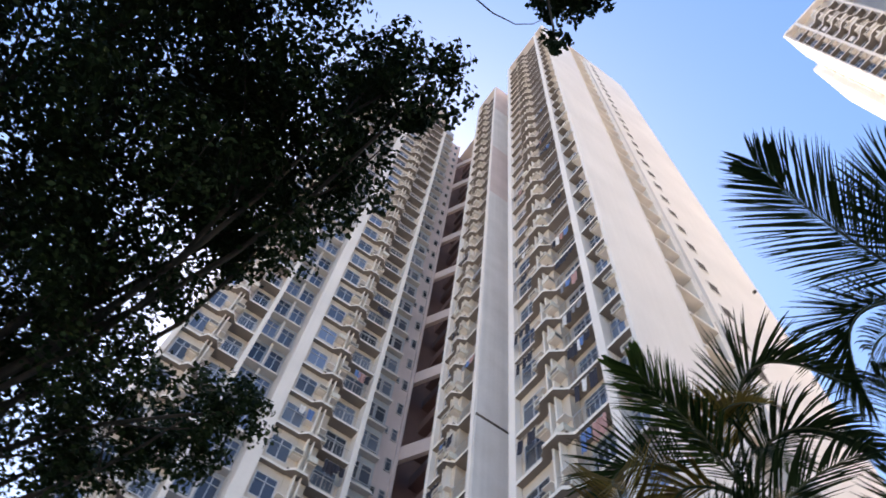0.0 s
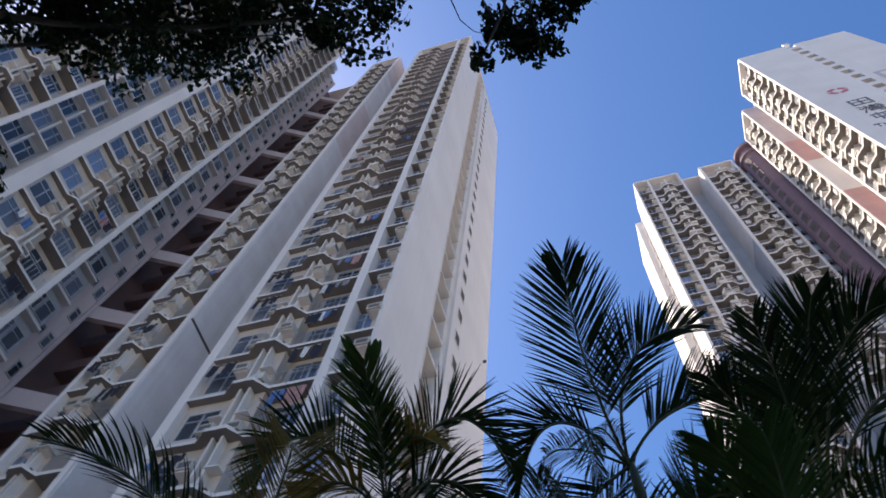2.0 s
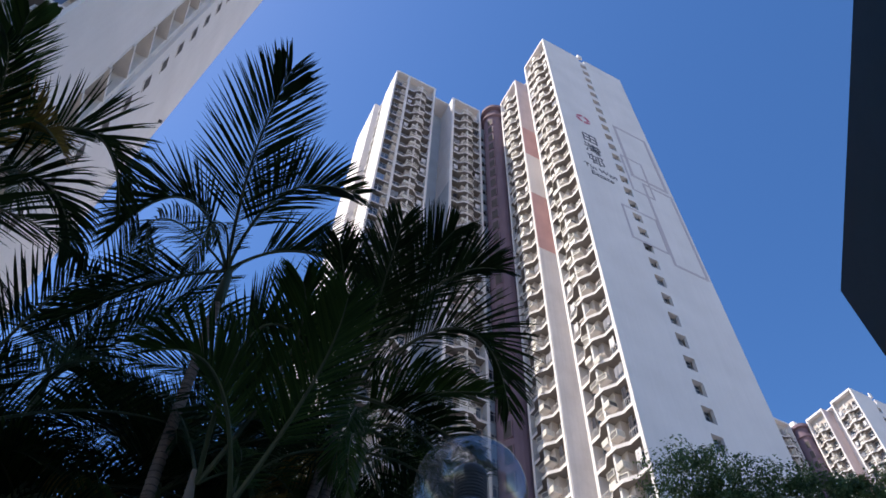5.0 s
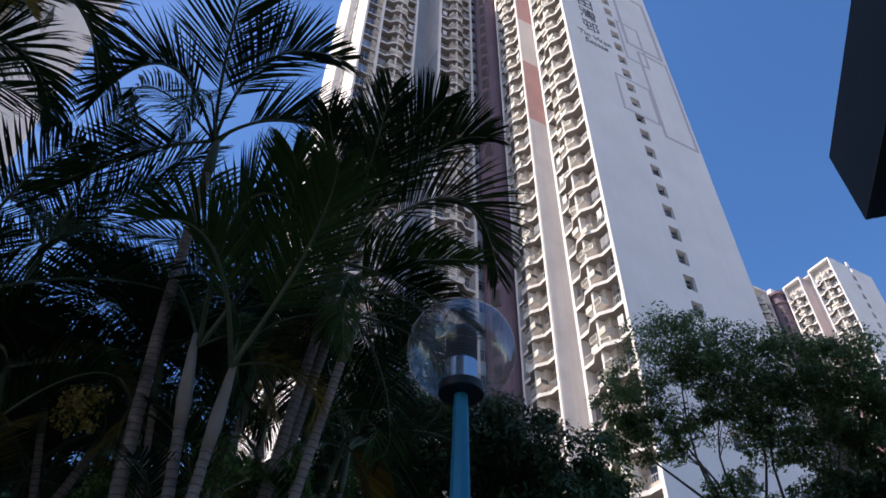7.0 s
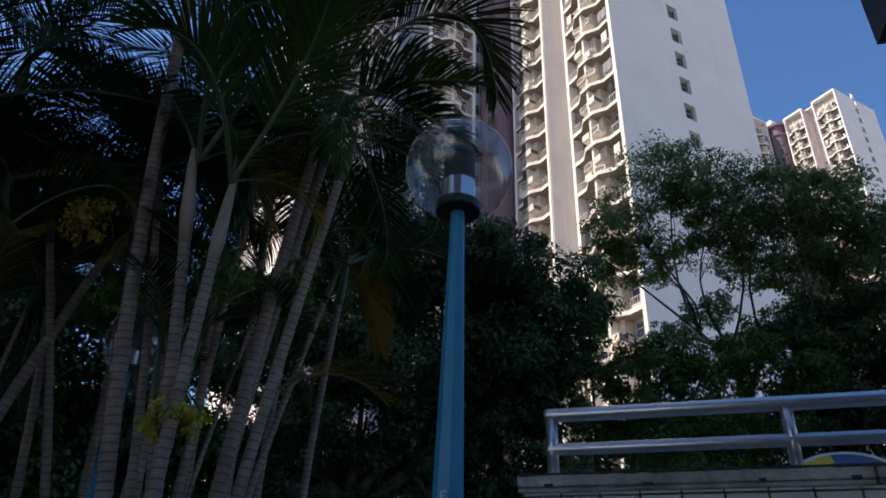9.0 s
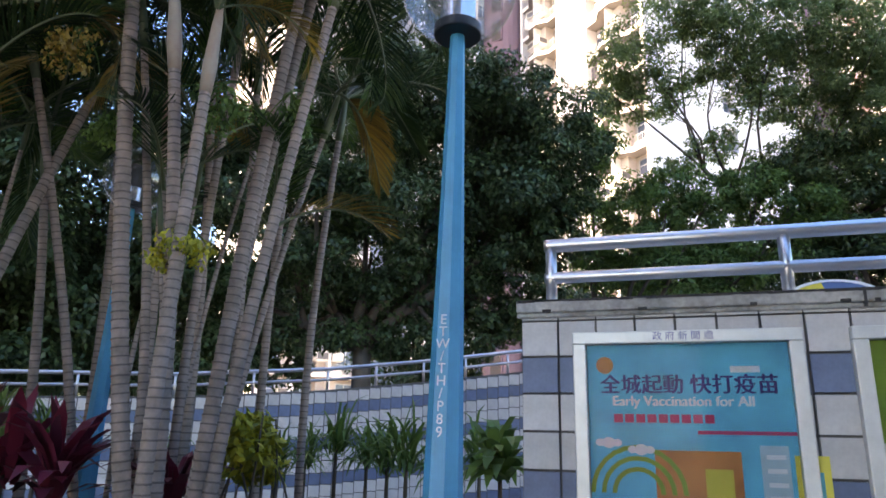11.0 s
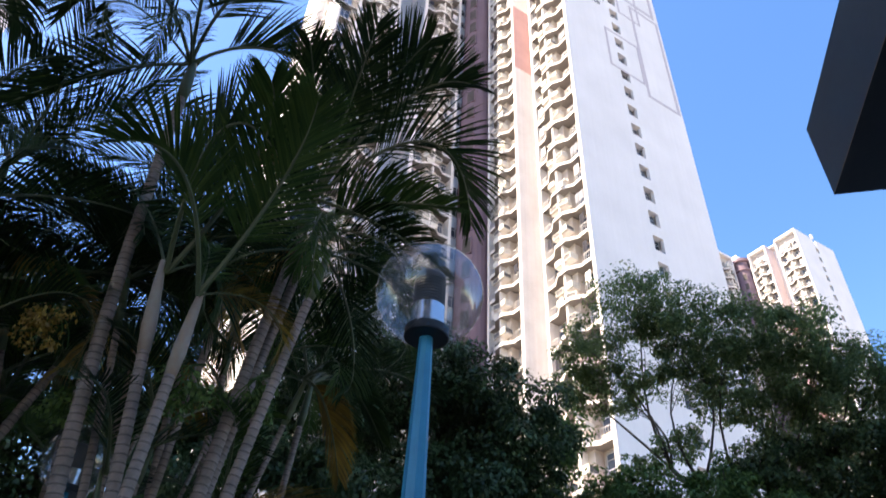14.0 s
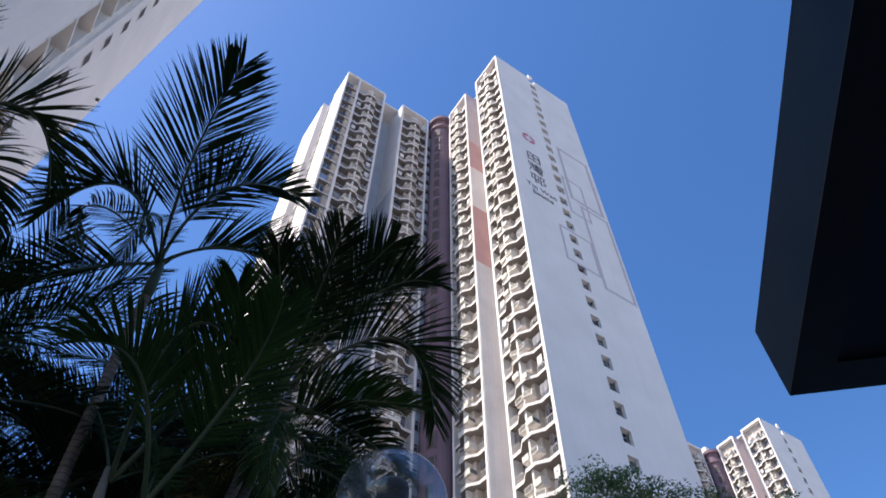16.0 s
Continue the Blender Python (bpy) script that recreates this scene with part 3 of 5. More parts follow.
# slit windows on the outer part of the gable
fm = pose(-9.1, 22.95, 0, 0, 0, -90)
for i in range(T1.floors):
    # the dark face paints in the unlit room behind each slit
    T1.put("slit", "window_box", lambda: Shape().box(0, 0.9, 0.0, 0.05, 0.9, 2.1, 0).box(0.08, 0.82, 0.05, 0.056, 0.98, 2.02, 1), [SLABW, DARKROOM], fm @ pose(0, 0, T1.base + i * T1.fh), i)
part("fixture", Shape().box(-9.1, -8.85, 28.3, 28.42, 45.0, 45.25), BLACKP, T1.root)
part("roof", Shape().box(-42.3, -9.0, 15.5, 28.9, 109.0, 109.3).box(-36, -29, 17, 25, 109.3, 113.5), WHITE, T1.root)
T1.close()


def far_tower():
    t = Tower("tall white apartment tower with wavy balconies and a painted gable", (0, 0, 0), 0.15, 2.66, 40, 109.0, 17)
    w = t.wall
    # gable with one window a storey
    w(28.0, 34.5, 27.03, 27.35, WHITE)
    w(35.65, 42.6, 27.03, 27.35, WHITE)
    w(34.5, 35.65, 27.55, 27.7, WHITE)
    fm = pose(35.65, 27.05, 0, 0, 0, 180)
    w(34.5, 35.65, 27.03, 27.55, WHITE, "panel", 0, t.base + 0.95)
    for i in range(t.floors):
        m = fm @ pose(0, 0, t.base + i * t.fh)
        t.put("spandrel", "panel", lambda: Shape().box(0, 1.15, -0.5, 0.02, 2.45, t.fh + 0.95), [WHITE], m, i)
        t.window(m, 0.575, -0.5, 0.95, 1.1, 1.5, i)
    w(29.25, 42.3, 27.7, 32.6, WHITE)
    w(31.0, 42.3, 32.6, 34.95, WHITE)
    w(28.95, 42.3, 34.95, 39.7, WHITE)
    w(28.6, 42.4, 39.7, 57.0, PURPLE)
    t.facade(28.0, 27.05, 90, [("pier", 0.0, 0.3), ("wave", 0.3, 5.25), ("pier", 5.25, 5.55)])
    t.facade(27.7, 34.95, 90, [("pier", 0.0, 0.25), ("wave", 0.25, 4.45), ("pier", 4.45, 4.75)])
    for z0, z1, mt in ((0, 62.5, RIBBED), (62.5, 74, PINK), (74, 84, WHITE), (84, 91.8, PINK), (91.8, 109, PALEPINK)):
        w(27.72, 31.0, 34.88, 34.94, mt, "panel", z0, z1)
    # rounded lobby shaft in the inner corner
    s = Shape().lathe([(1.75, 0), (1.75, 104.5), (2.1, 104.6), (2.1, 105.2), (1.6, 105.3), (1.6, 107.2), (2.2, 107.3), (2.2, 108.0), (0.01, 108.2)], 28, 0, (27.6, 41.8))
    part("lobby_shaft", s, PURPLE, t.root, smooth=False)
    fm = pose(26.0, 41.1, 0, 0, 0, 115)
    for i in range(t.floors - 1):
        # flat dark face drawn for the dimness behind the shaft window
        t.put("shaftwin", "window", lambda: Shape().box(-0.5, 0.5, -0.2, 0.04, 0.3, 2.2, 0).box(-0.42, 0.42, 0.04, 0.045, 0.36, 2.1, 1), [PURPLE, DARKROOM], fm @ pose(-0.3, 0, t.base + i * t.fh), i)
    # arm towards the left
    w(20.2, 28.6, 43.65, 57.0, WHITE)
    w(17.0, 20.2, 46.6, 57.0, BLUEGREY)
    w(10.9, 17.0, 43.65, 56.8, WHITE)
    t.facade(25.3, 42.4, 180, [("pier", 0.0, 0.3), ("wave", 0.3, 4.75), ("pier", 4.75, 5.1)])
    t.facade(17.0, 42.4, 180, [("pier", 0.0, 0.3), ("wave", 0.3, 4.6), ("pier", 4.6, 4.95), ("plain", 4.95, 6.75)])
    w(10.0, 10.25, 42.4, 43.4, WHITE)
    w(10.0, 10.9, 43.4, 47.2, WHITE)
    w(9.2, 10.9, 49.4, 57.0, WHITE)
    t.ledges(10.0, 47.2, 90, 2.2, 0.85)
    for z0, z1, mt in ((0, 52, BLUEGREY), (52, 68, RIBBED), (68, 82, BLUEGREY), (82, 109, RIBBED)):
        w(20.14, 20.2, 42.45, 46.6, mt, "panel", z0, z1)
    w(25.3, 28.6, 43.0, 43.65, BLUEGREY, "shaft_wall", 0, 104)
    fm = pose(27.6, 43.0, 0, 0, 0, 180)
    for i in range(t.floors - 2):
        t.window(fm @ pose(0, 0, t.base + i * t.fh), 1.5, 0, 0.9, 1.0, 1.3, i)
    part("roof", Shape().box(10.2, 42.3, 43.8, 56.9, 109.0, 109.3).box(29.5, 42.2, 27.8, 43.8, 109.0, 109.3).box(30, 40, 44, 54, 109.3, 113), WHITE, t.root)
    part("roof_lamp", Shape().box(34.6, 35.4, 27.0, 27.3, 109.3, 110.4), WHITE, t.root)
    return t


def letters(name, body, size, mat, m, parent=None, depth=0.004, align="CENTER", bold=0.0):
    c = bpy.data.curves.new(name, "FONT")
    c.body, c.size, c.align_x, c.align_y, c.extrude = body, size, align, "CENTER", depth
    c.offset = bold * 0.25
    tmp = bpy.data.objects.new(name, c)
    scene.collection.objects.link(tmp)
    bpy.context.view_layer.update()
    me = bpy.data.meshes.new_from_object(tmp.evaluated_get(bpy.context.evaluated_depsgraph_get()))
    bpy.data.objects.remove(tmp)
    me.materials.clear()
    me.materials.append(mat)
    return part(name, me, None, parent, m=m)


T2 = far_tower()
T2.close()
T3 = copy_thing(T2.root, Matrix.Translation(Matrix.Rotation(radians(GRID), 3, "Z") @ Vector((100.4, 34.4, 0))) @ pose(0, 0, 0, 0, 0, GRID))
T3["label"] = "distant white apartment tower of the same wavy-balcony kind"
# estate name, badge and outlined squares on the gable
for k, ch in enumerate("田灣邨"):
    letters("lettering", ch, 2.5, SIGNDARK, pose(31.5, 27.025, 77.8 - 2.75 * k, 90, 0, 0), T2.root, 0.03)
letters("lettering", "Tin Wan", 1.25, SIGNDARK, pose(31.7, 27.025, 70.1, 90, 0, 0), T2.root, 0.03)
letters("lettering", "Estate", 1.25, SIGNDARK, pose(31.7, 27.025, 68.8, 90, 0, 0), T2.root, 0.03)
s = Shape()
for k in range(24):
    a, b = 2 * math.pi * k / 24, 2 * math.pi * (k + 1) / 24
    if k % 6 == 5:
        continue
    s.add([(r * math.cos(t), 0, r * math.sin(t)) for t in (a, b) for r in (0.55, 1.1)], [(0, 1, 3, 2)])
part("badge", s, SIGNRED, T2.root, m=pose(31.4, 27.02, 83.3))
for x0, x1, z0, z1, th in ((36.6, 42.0, 73.2, 86.8, 0.45), (35.9, 39.2, 69.5, 78.0, 0.28), (33.2, 37.9, 58.2, 64.6, 0.28), (37.9, 42.3, 56.5, 72.6, 0.35)):
    s = Shape()
    s.box(x0, x1, 27.012, 27.03, z1 - th, z1).box(x0, x1, 27.012, 27.03, z0, z0 + th).box(x0, x0 + th, 27.010, 27.03, z0 + th, z1 - th).box(x1 - th, x1, 27.010, 27.03, z0 + th, z1 - th)
    part("painted_outline", s, LINEGREY, T2.root)


# ---------------------------------------------------------------- plants


def leaf_cloud(rng, blobs, size, mat, name, parent, density=1.0, slim=0.5, droop=0.3, hollow=0.35, clump=14):
    """A crown of single leaves: each lobe is broken into rounded tufts, with the leaves lying on the tufts' outsides."""
    V, F = [], []
    base = 0
    for c, r, n in blobs:
        n = int(n * density)
        k = max(4, int(clump * rng.uniform(0.8, 1.2)))
        d = rng.normal(size=(k, 3))
        d /= np.linalg.norm(d, axis=1)[:, None]
        tuft = np.array(c) + d * (hollow + (0.95 - hollow) * rng.random((k, 1)) ** 0.5) * np.array(r)
        rad = 0.40 * np.mean(r) * rng.uniform(0.6, 1.15, (k, 1)) * (14 / clump) ** 0.4
        pick = rng.integers(0, k, n)
        u = rng.normal(size=(n, 3))
        u /= np.linalg.norm(u, axis=1)[:, None]
        at_ = tuft[pick] + u * rad[pick] * (0.55 + 0.55 * rng.random((n, 1)) ** 0.8) * np.array((1.15, 1.15, 0.75))
        nrm = u + np.array((0, 0, 0.75)) + rng.normal(size=(n, 3)) * 0.45
        nrm /= np.linalg.norm(nrm, axis=1)[:, None]
        ax = np.cross(nrm, rng.normal(size=(n, 3)))
        ax[:, 2] -= droop
        ax /= np.linalg.norm(ax, axis=1)[:, None] + 1e-6
        side = np.cross(nrm, ax)
        side /= np.linalg.norm(side, axis=1)[:, None] + 1e-6
        ln = size * (0.7 + 0.6 * rng.random((n, 1)))
        q = np.stack([at_, at_ + ax * ln * 0.5 + side * ln * slim * 0.5, at_ + ax * ln, at_ + ax * ln * 0.5 - side * ln * slim * 0.5], 1).reshape(-1, 3)
        V.append(q)
        F.append((np.arange(n * 4) + base).reshape(-1, 4))
        base += n * 4
    V, F = np.concatenate(V), np.concatenate(F)
    me = bpy.data.meshes.new(name)
    me.vertices.add(len(V))
    me.vertices.foreach_set("co", V.ravel())
    me.loops.add(len(F) * 4)
    me.loops.foreach_set("vertex_index", F.ravel().astype(np.int32))
    me.polygons.add(len(F))
    me.polygons.foreach_set("loop_start", (np.arange(len(F)) * 4).astype(np.int32))
    me.materials.append(mat)
    me.update(calc_edges=True)
    return part(name, me, None, parent)


def limb(s, a, b, r0, r1, rng, bend=0.12, sides=7):
    a, b = Vector(a), Vector(b)
    n = 5
    off = Vector((rng.normal(), rng.normal(), rng.normal() * 0.4)) * bend * (b - a).length
    pts = [a.lerp(b, k / n) + off * math.sin(math.pi * k / n) for k in range(n + 1)]
    s.tube(pts, [r0 + (r1 - r0) * k / n for k in range(n + 1)], sides)
    return pts


def broadleaf(label, base, fork, blobs, seed, size, mat, trunk_r=0.16, density=1.0, slim=0.5, droop=0.3, hollow=0.35, twigs=2, spread=False, clump=20, category="tree", group=""):
    """A tree with a tapered trunk, limbs into every lobe and a crown of single leaves."""
    rng = np.random.default_rng(seed)
    root = thing("tree", label, category, group=group)
    s = Shape()
    limb(s, base, fork, trunk_r, trunk_r * 0.8, rng, 0.05, 9)
    order = sorted(blobs, key=lambda q: math.atan2(q[0][1] - fork[1], q[0][0] - fork[0]) if spread else q[0][0])
    count = max(1, round(len(order) / 4))
    for k in range(count):
        group_ = order[k * len(order) // count:(k + 1) * len(order) // count]
        mean = sum((Vector(q[0]) for q in group_), Vector()) / len(group_)
        sub = Vector(fork).lerp(mean, 0.45)
        limb(s, fork, sub, trunk_r * 0.62, trunk_r * 0.42, rng, 0.08)
        for c, r, n in group_:
            p = limb(s, sub, c, trunk_r * 0.3, trunk_r * 0.1, rng, 0.1)
            for _ in range(twigs):
                d = Vector(rng.normal(size=3))
                e = Vector(c) + Vector((d.x * r[0], d.y * r[1], d.z * r[2])) * 0.5
                limb(s, p[3], e, trunk_r * 0.1, trunk_r * 0.03, rng, 0.12, 5)
    part("trunk", s, BARK, root, smooth=True)
    leaf_cloud(rng, blobs, size, mat, "crown", root, density, slim, droop, hollow, clump)
    return root


def at(az, el, d, eye=(0.0, 0.0, 1.6)):
    return tuple(Vector(eye) + heading(az, el) * d)


def lobes(rows, d, n, flat=0.8):
    out = []
    for az, el, r, *far in rows:
        dd = far[0] if far else d
        out.append((at(az, el, dd), (r, r, r * flat), int(n * r * r)))
    return out


def comb(s, pts, leaflet, pairs, rng, face, vee, droop, wide=0.018, start=0.08, fish=False):
    """The leaflets of one feather leaf along its stalk; face says which way the upper side looks."""
    n = len(pts) - 1
    for j in range(pairs):
        f = start + (1 - start) * (j + 0.5) / pairs
        k = min(int(f * n), n - 1)
        p = pts[k].lerp(pts[k + 1], f * n - k)
        d = (pts[min(k + 2, n)] - pts[max(k - 1, 0)]).normalized()
        side0 = d.cross(face)
        side0 = side0.normalized() if side0.length > 0.05 else Vector((1, 0, 0))
        up = side0.cross(d).normalized()
        env = 0.30 + 0.70 * math.sin(math.pi * min(1.0, 0.12 + 0.66 * f)) if f < 0.55 else 1.0 - 0.62 * ((f - 0.55) / 0.45) ** 1.5
        fwd = radians(66 - 40 * f ** 0.8)
        for sgn in (-1, 1):
            if rng.random() < 0.035:
                continue
            v = radians(vee + rng.uniform(-7, 7))
            a = fwd + radians(rng.uniform(-5, 5))
            dirn = ((side0 * sgn * math.cos(v) + up * math.sin(v)) * math.sin(a) + d * math.cos(a)).normalized()
            ln = leaflet * env * rng.uniform(0.9, 1.06)
            wd = wide * rng.uniform(0.8, 1.15)
            q, dd = [p], dirn.copy()
            for i in range(4):
                dd = (dd + Vector((0, 0, -droop * (i + 0.4) * 0.11))).normalized()
                q.append(q[-1] + dd * ln / 4)
            wv = dirn.cross(up)
            wv = (wv.normalized() + up * 0.25 * sgn).normalized() * wd
            vs = []
            for pt, w in zip(q, (0.45, 1.0, 0.95, 0.7, 0.06)):
                vs += [pt - wv * w, pt + wv * w]
            s.add(vs, [(2 * i, 2 * i + 1, 2 * i + 3, 2 * i + 2) for i in range(4)], 0)
    if fish:
        # the youngest leaflets at the tip stay joined in two broad lobes
        d = (pts[-1] - pts[-3]).normalized()
        side0 = d.cross(face).normalized()
        base = pts[-4]
        for sgn, out, ln in ((-1, 0.34, 0.40), (1, 0.46, 0.36)):
            ax = (d + side0 * sgn * out).normalized()
            sd = ax.cross(face).normalized()
            vs = []
            for i, w in enumerate((0.012, 0.028, 0.042, 0.05, 0.045)):
                c = base + ax * ln * i / 4
                vs += [c - sd * w, c + sd * w]
            n0 = len(vs)
            tipc = base + ax * ln
            for i in range(5):
                vs.append(tipc + sd * (-0.045 + 0.0225 * i) + ax * (0.07 if i % 2 else 0.025) * rng.uniform(0.6, 1.3))
            s.add(vs, [(2 * i, 2 * i + 1, 2 * i + 3, 2 * i + 2) for i in range(4)] + [(8, 9, n0 + 4, n0 + 3, n0 + 2, n0 + 1, n0)], 0)


def frond_mesh(seed, length, arch, pairs, leaflet, droop, vee=35):
    """One feather leaf: stalk along +y rising and bending over, with a comb of folded leaflets."""
    rng = random.Random(seed)
    s = Shape()
    n = 16
    pts, ang = [Vector((0, 0, 0))], 0.0
    for k in range(n):
        ang = arch * ((k + 1) / n) ** 1.6
        pts.append(pts[-1] + Vector((0, math.cos(ang), -math.sin(ang))) * (length / n))
    s.tube(pts, [0.016 * (1 - 0.85 * k / n) + 0.002 for k in range(n + 1)], 5, 1)
    comb(s, pts, leaflet, pairs, rng, Vector((0, 0.25, 1)), vee, droop, 0.0085, 0.14)
    return s


def sweep_frond(root, head, mid, tip, leaflet=0.62, vee=30, droop=0.5, mat=None, face=(0, 0, 1), fish=False, pairs=72, seed=0):
    """A feather leaf from the crown through a middle point to its tip; mid and tip are bearing, height angle and a lean nearer (-) or farther (+)."""
    eye = Vector((0, 0, 1.5))
    h = Vector(head) - eye

    def spot(q):
        v = heading(q[0], q[1])
        return eye + v * h.dot(v) * (1 + (q[2] if len(q) > 2 else 0))
    p0, p1, p2 = Vector(head), spot(mid), spot(tip)
    c = p1 * 2 - (p0 + p2) * 0.5
    n = 18
    pts = [p0 * (1 - k / n) ** 2 + c * 2 * (k / n) * (1 - k / n) + p2 * (k / n) ** 2 for k in range(n + 1)]
    s = Shape()
    s.tube(pts, [0.017 * (1 - 0.85 * k / n) + 0.002 for k in range(n + 1)], 5, 1)
    comb(s, pts, leaflet, pairs, random.Random(seed), Vector(face), vee, droop, 0.0085, 0.22, fish)
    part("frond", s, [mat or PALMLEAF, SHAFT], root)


FRONDS = {}


def frond(kind, mat):
    key = (kind, mat.name)
    if key not in FRONDS:
        length, arch, pairs, leaflet, droop, vee = {
            "upright": (2.0, 0.6, 60, 0.62, 0.4, 28), "arched": (2.0, 2.0, 58, 0.6, 0.7, 20), "spread": (2.0, 1.2, 58, 0.6, 0.55, 26),
            "hook": (1.9, 2.9, 58, 0.52, 0.8, 20), "droop": (1.9, 2.5, 54, 0.55, 1.0, 12), "short": (1.3, 1.3, 38, 0.46, 0.6, 24)}[kind]
        FRONDS[key] = frond_mesh(len(FRONDS) + 3, length, arch, pairs, leaflet, droop, vee=vee).mesh("frond", [mat, SHAFT])
    return FRONDS[key]


def palm(base, top, r, fronds, seed, label="tall slender palm with a ringed grey trunk", bend=0.02, shaft=0.5, skirt=1, scale=1.0, sweeps=(), sheath=None):
    """fronds: (kind, bearing, lift, size, material)."""
    rng = random.Random(seed)
    root = thing("palm", label, "palm tree", group="clump of palms")
    a, head = Vector(base), Vector(top)
    b = head - (head - a).normalized() * shaft * 0.85
    d = (b - a)
    off = Vector((d.x, d.y, 0))
    off = off.normalized() * bend * d.length if off.length > 0.01 else Vector()
    path, rad = [], []
    n = max(12, int(d.length / 0.05))
    s, rings = Shape(), Shape()

    def spot(f):
        return a.lerp(b, f) - off * math.sin(math.pi * f)
    for k in range(n):
        f0, f1 = k / n, (k + 1) / n
        rr = r * (0.98 - 0.25 * f0)
        p0, p1 = spot(f0), spot(f1)
        path += [p0, p0.lerp(p1, 0.25), p0.lerp(p1, 0.82)]
        rad += [rr * 1.07, rr * 0.97, rr * 0.985]
        q = p0.lerp(p1, rng.uniform(0.0, 0.12))
        rings.tube([q - (p1 - p0) * 0.10, q, q + (p1 - p0) * 0.14], [rr * 1.02, rr * 1.10, rr * 1.03], 11, 0, False)
    s.tube(path, rad, 11)
    part("trunk", s, PALMTRUNK, root, smooth=True)
    tagged(part("leaf_scar", rings, PALMSCAR, root, smooth=True), kind="stuff")
    e = (spot(1.0) - spot(0.93)).normalized()
    c = Shape().tube([b - e * 0.02, b + e * shaft * 0.25, b + e * shaft * 0.7, b + e * shaft], [r * 0.8, r * 0.98, r * 0.7, r * 0.35], 10)
    part("crownshaft", c, sheath or SHAFT, root, smooth=True)
    fronds = fronds + [(rng.choice(("droop", "arched")), rng.uniform(0, 360), rng.uniform(-25, 25), rng.uniform(0.45, 0.65), rng.choice((K, K, G, B))) for _ in range(skirt)]
    for kind, bearing, lift, size, mat in fronds:
        m = Matrix.Translation(head) @ pose(0, 0, 0, 0, 0, -bearing) @ pose(0, 0, 0, lift, rng.uniform(-12, 12), 0) @ Matrix.Diagonal((size * scale, size * scale, size * scale, 1))
        part("frond", frond(kind, mat), None, root, m=m)
    for k, sw in enumerate(sweeps):
        sweep_frond(root, head, seed=seed * 40 + k, **sw)
    return root


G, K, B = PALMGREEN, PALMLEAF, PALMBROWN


def ground_at(az, d):
    return (0.12 + d * math.sin(radians(az)), d * math.cos(radians(az)), 0.0)


def tip_at(az, el, d):
    return (d * math.sin(radians(az)), d * math.cos(radians(az)), 1.55 + d * math.tan(radians(el)))


VIEWED = (0.2, -0.55, -0.8)       # upper side turned away from the path
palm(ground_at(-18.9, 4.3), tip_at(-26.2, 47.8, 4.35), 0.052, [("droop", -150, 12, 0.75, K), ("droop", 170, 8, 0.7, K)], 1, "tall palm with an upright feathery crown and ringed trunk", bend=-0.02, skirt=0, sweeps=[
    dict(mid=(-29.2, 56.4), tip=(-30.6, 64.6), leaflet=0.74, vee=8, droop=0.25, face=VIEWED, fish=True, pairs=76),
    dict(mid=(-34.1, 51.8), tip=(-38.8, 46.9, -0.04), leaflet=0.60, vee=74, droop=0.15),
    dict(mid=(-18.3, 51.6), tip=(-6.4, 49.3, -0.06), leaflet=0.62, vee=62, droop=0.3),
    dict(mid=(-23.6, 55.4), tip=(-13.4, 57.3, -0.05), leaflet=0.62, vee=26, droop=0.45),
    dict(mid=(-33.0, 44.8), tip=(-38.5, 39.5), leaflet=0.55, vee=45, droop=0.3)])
palm(ground_at(-47.0, 4.6), tip_at(-52.8, 42.8, 4.75), 0.05, [("droop", -20, 40, 0.7, B), ("spread", 150, 40, 0.7, K), ("droop", 110, 15, 0.7, K)], 2, "palm with green and browning fronds", sweeps=[
    dict(mid=(-56.6, 49.6), tip=(-61.0, 54.8), leaflet=0.56, vee=10, droop=0.25, face=VIEWED, fish=True, mat=G),
    dict(mid=(-48.4, 51.6), tip=(-39.8, 48.6, -0.04), leaflet=0.58, vee=40, droop=0.4),
    dict(mid=(-63.4, 47.6), tip=(-67.5, 43.0, -0.04), leaflet=0.58, vee=40, droop=0.4),
    dict(mid=(-47.7, 47.1), tip=(-40.9, 44.0), leaflet=0.55, vee=25, droop=0.9),
    dict(mid=(-53.1, 49.2), tip=(-47.6, 49.4, -0.1), leaflet=0.5, vee=20, droop=0.6, mat=B),
    dict(mid=(-59.5, 45.1), tip=(-62.5, 39.9), leaflet=0.5, vee=20, droop=0.7, mat=B)])
palm(ground_at(-17.3, 4.3), tip_at(-9.4, 41.0, 4.5), 0.05, [("droop", -120, 30, 0.7, K)], 3, "leaning palm with a dark spreading crown", bend=0.012, sweeps=[
    dict(mid=(-7.6, 49.6), tip=(-6.0, 56.0), leaflet=0.56, vee=15, droop=0.35, face=VIEWED),
    dict(mid=(-4.2, 50.3), tip=(1.6, 55.4), leaflet=0.58, vee=25, droop=0.35),
    dict(mid=(-1.4, 50.2), tip=(7.4, 52.2), leaflet=0.56, vee=34, droop=0.4),
    dict(mid=(2.4, 47.4), tip=(7.9, 40.8), leaflet=0.6, vee=34, droop=0.5),
    dict(mid=(-11.2, 47.7), tip=(-14.2, 53.2), leaflet=0.55, vee=20, droop=0.4),
    dict(mid=(-0.8, 39.8, -0.05), tip=(5.2, 36.6, -0.1), leaflet=0.5, vee=25, droop=0.6)])
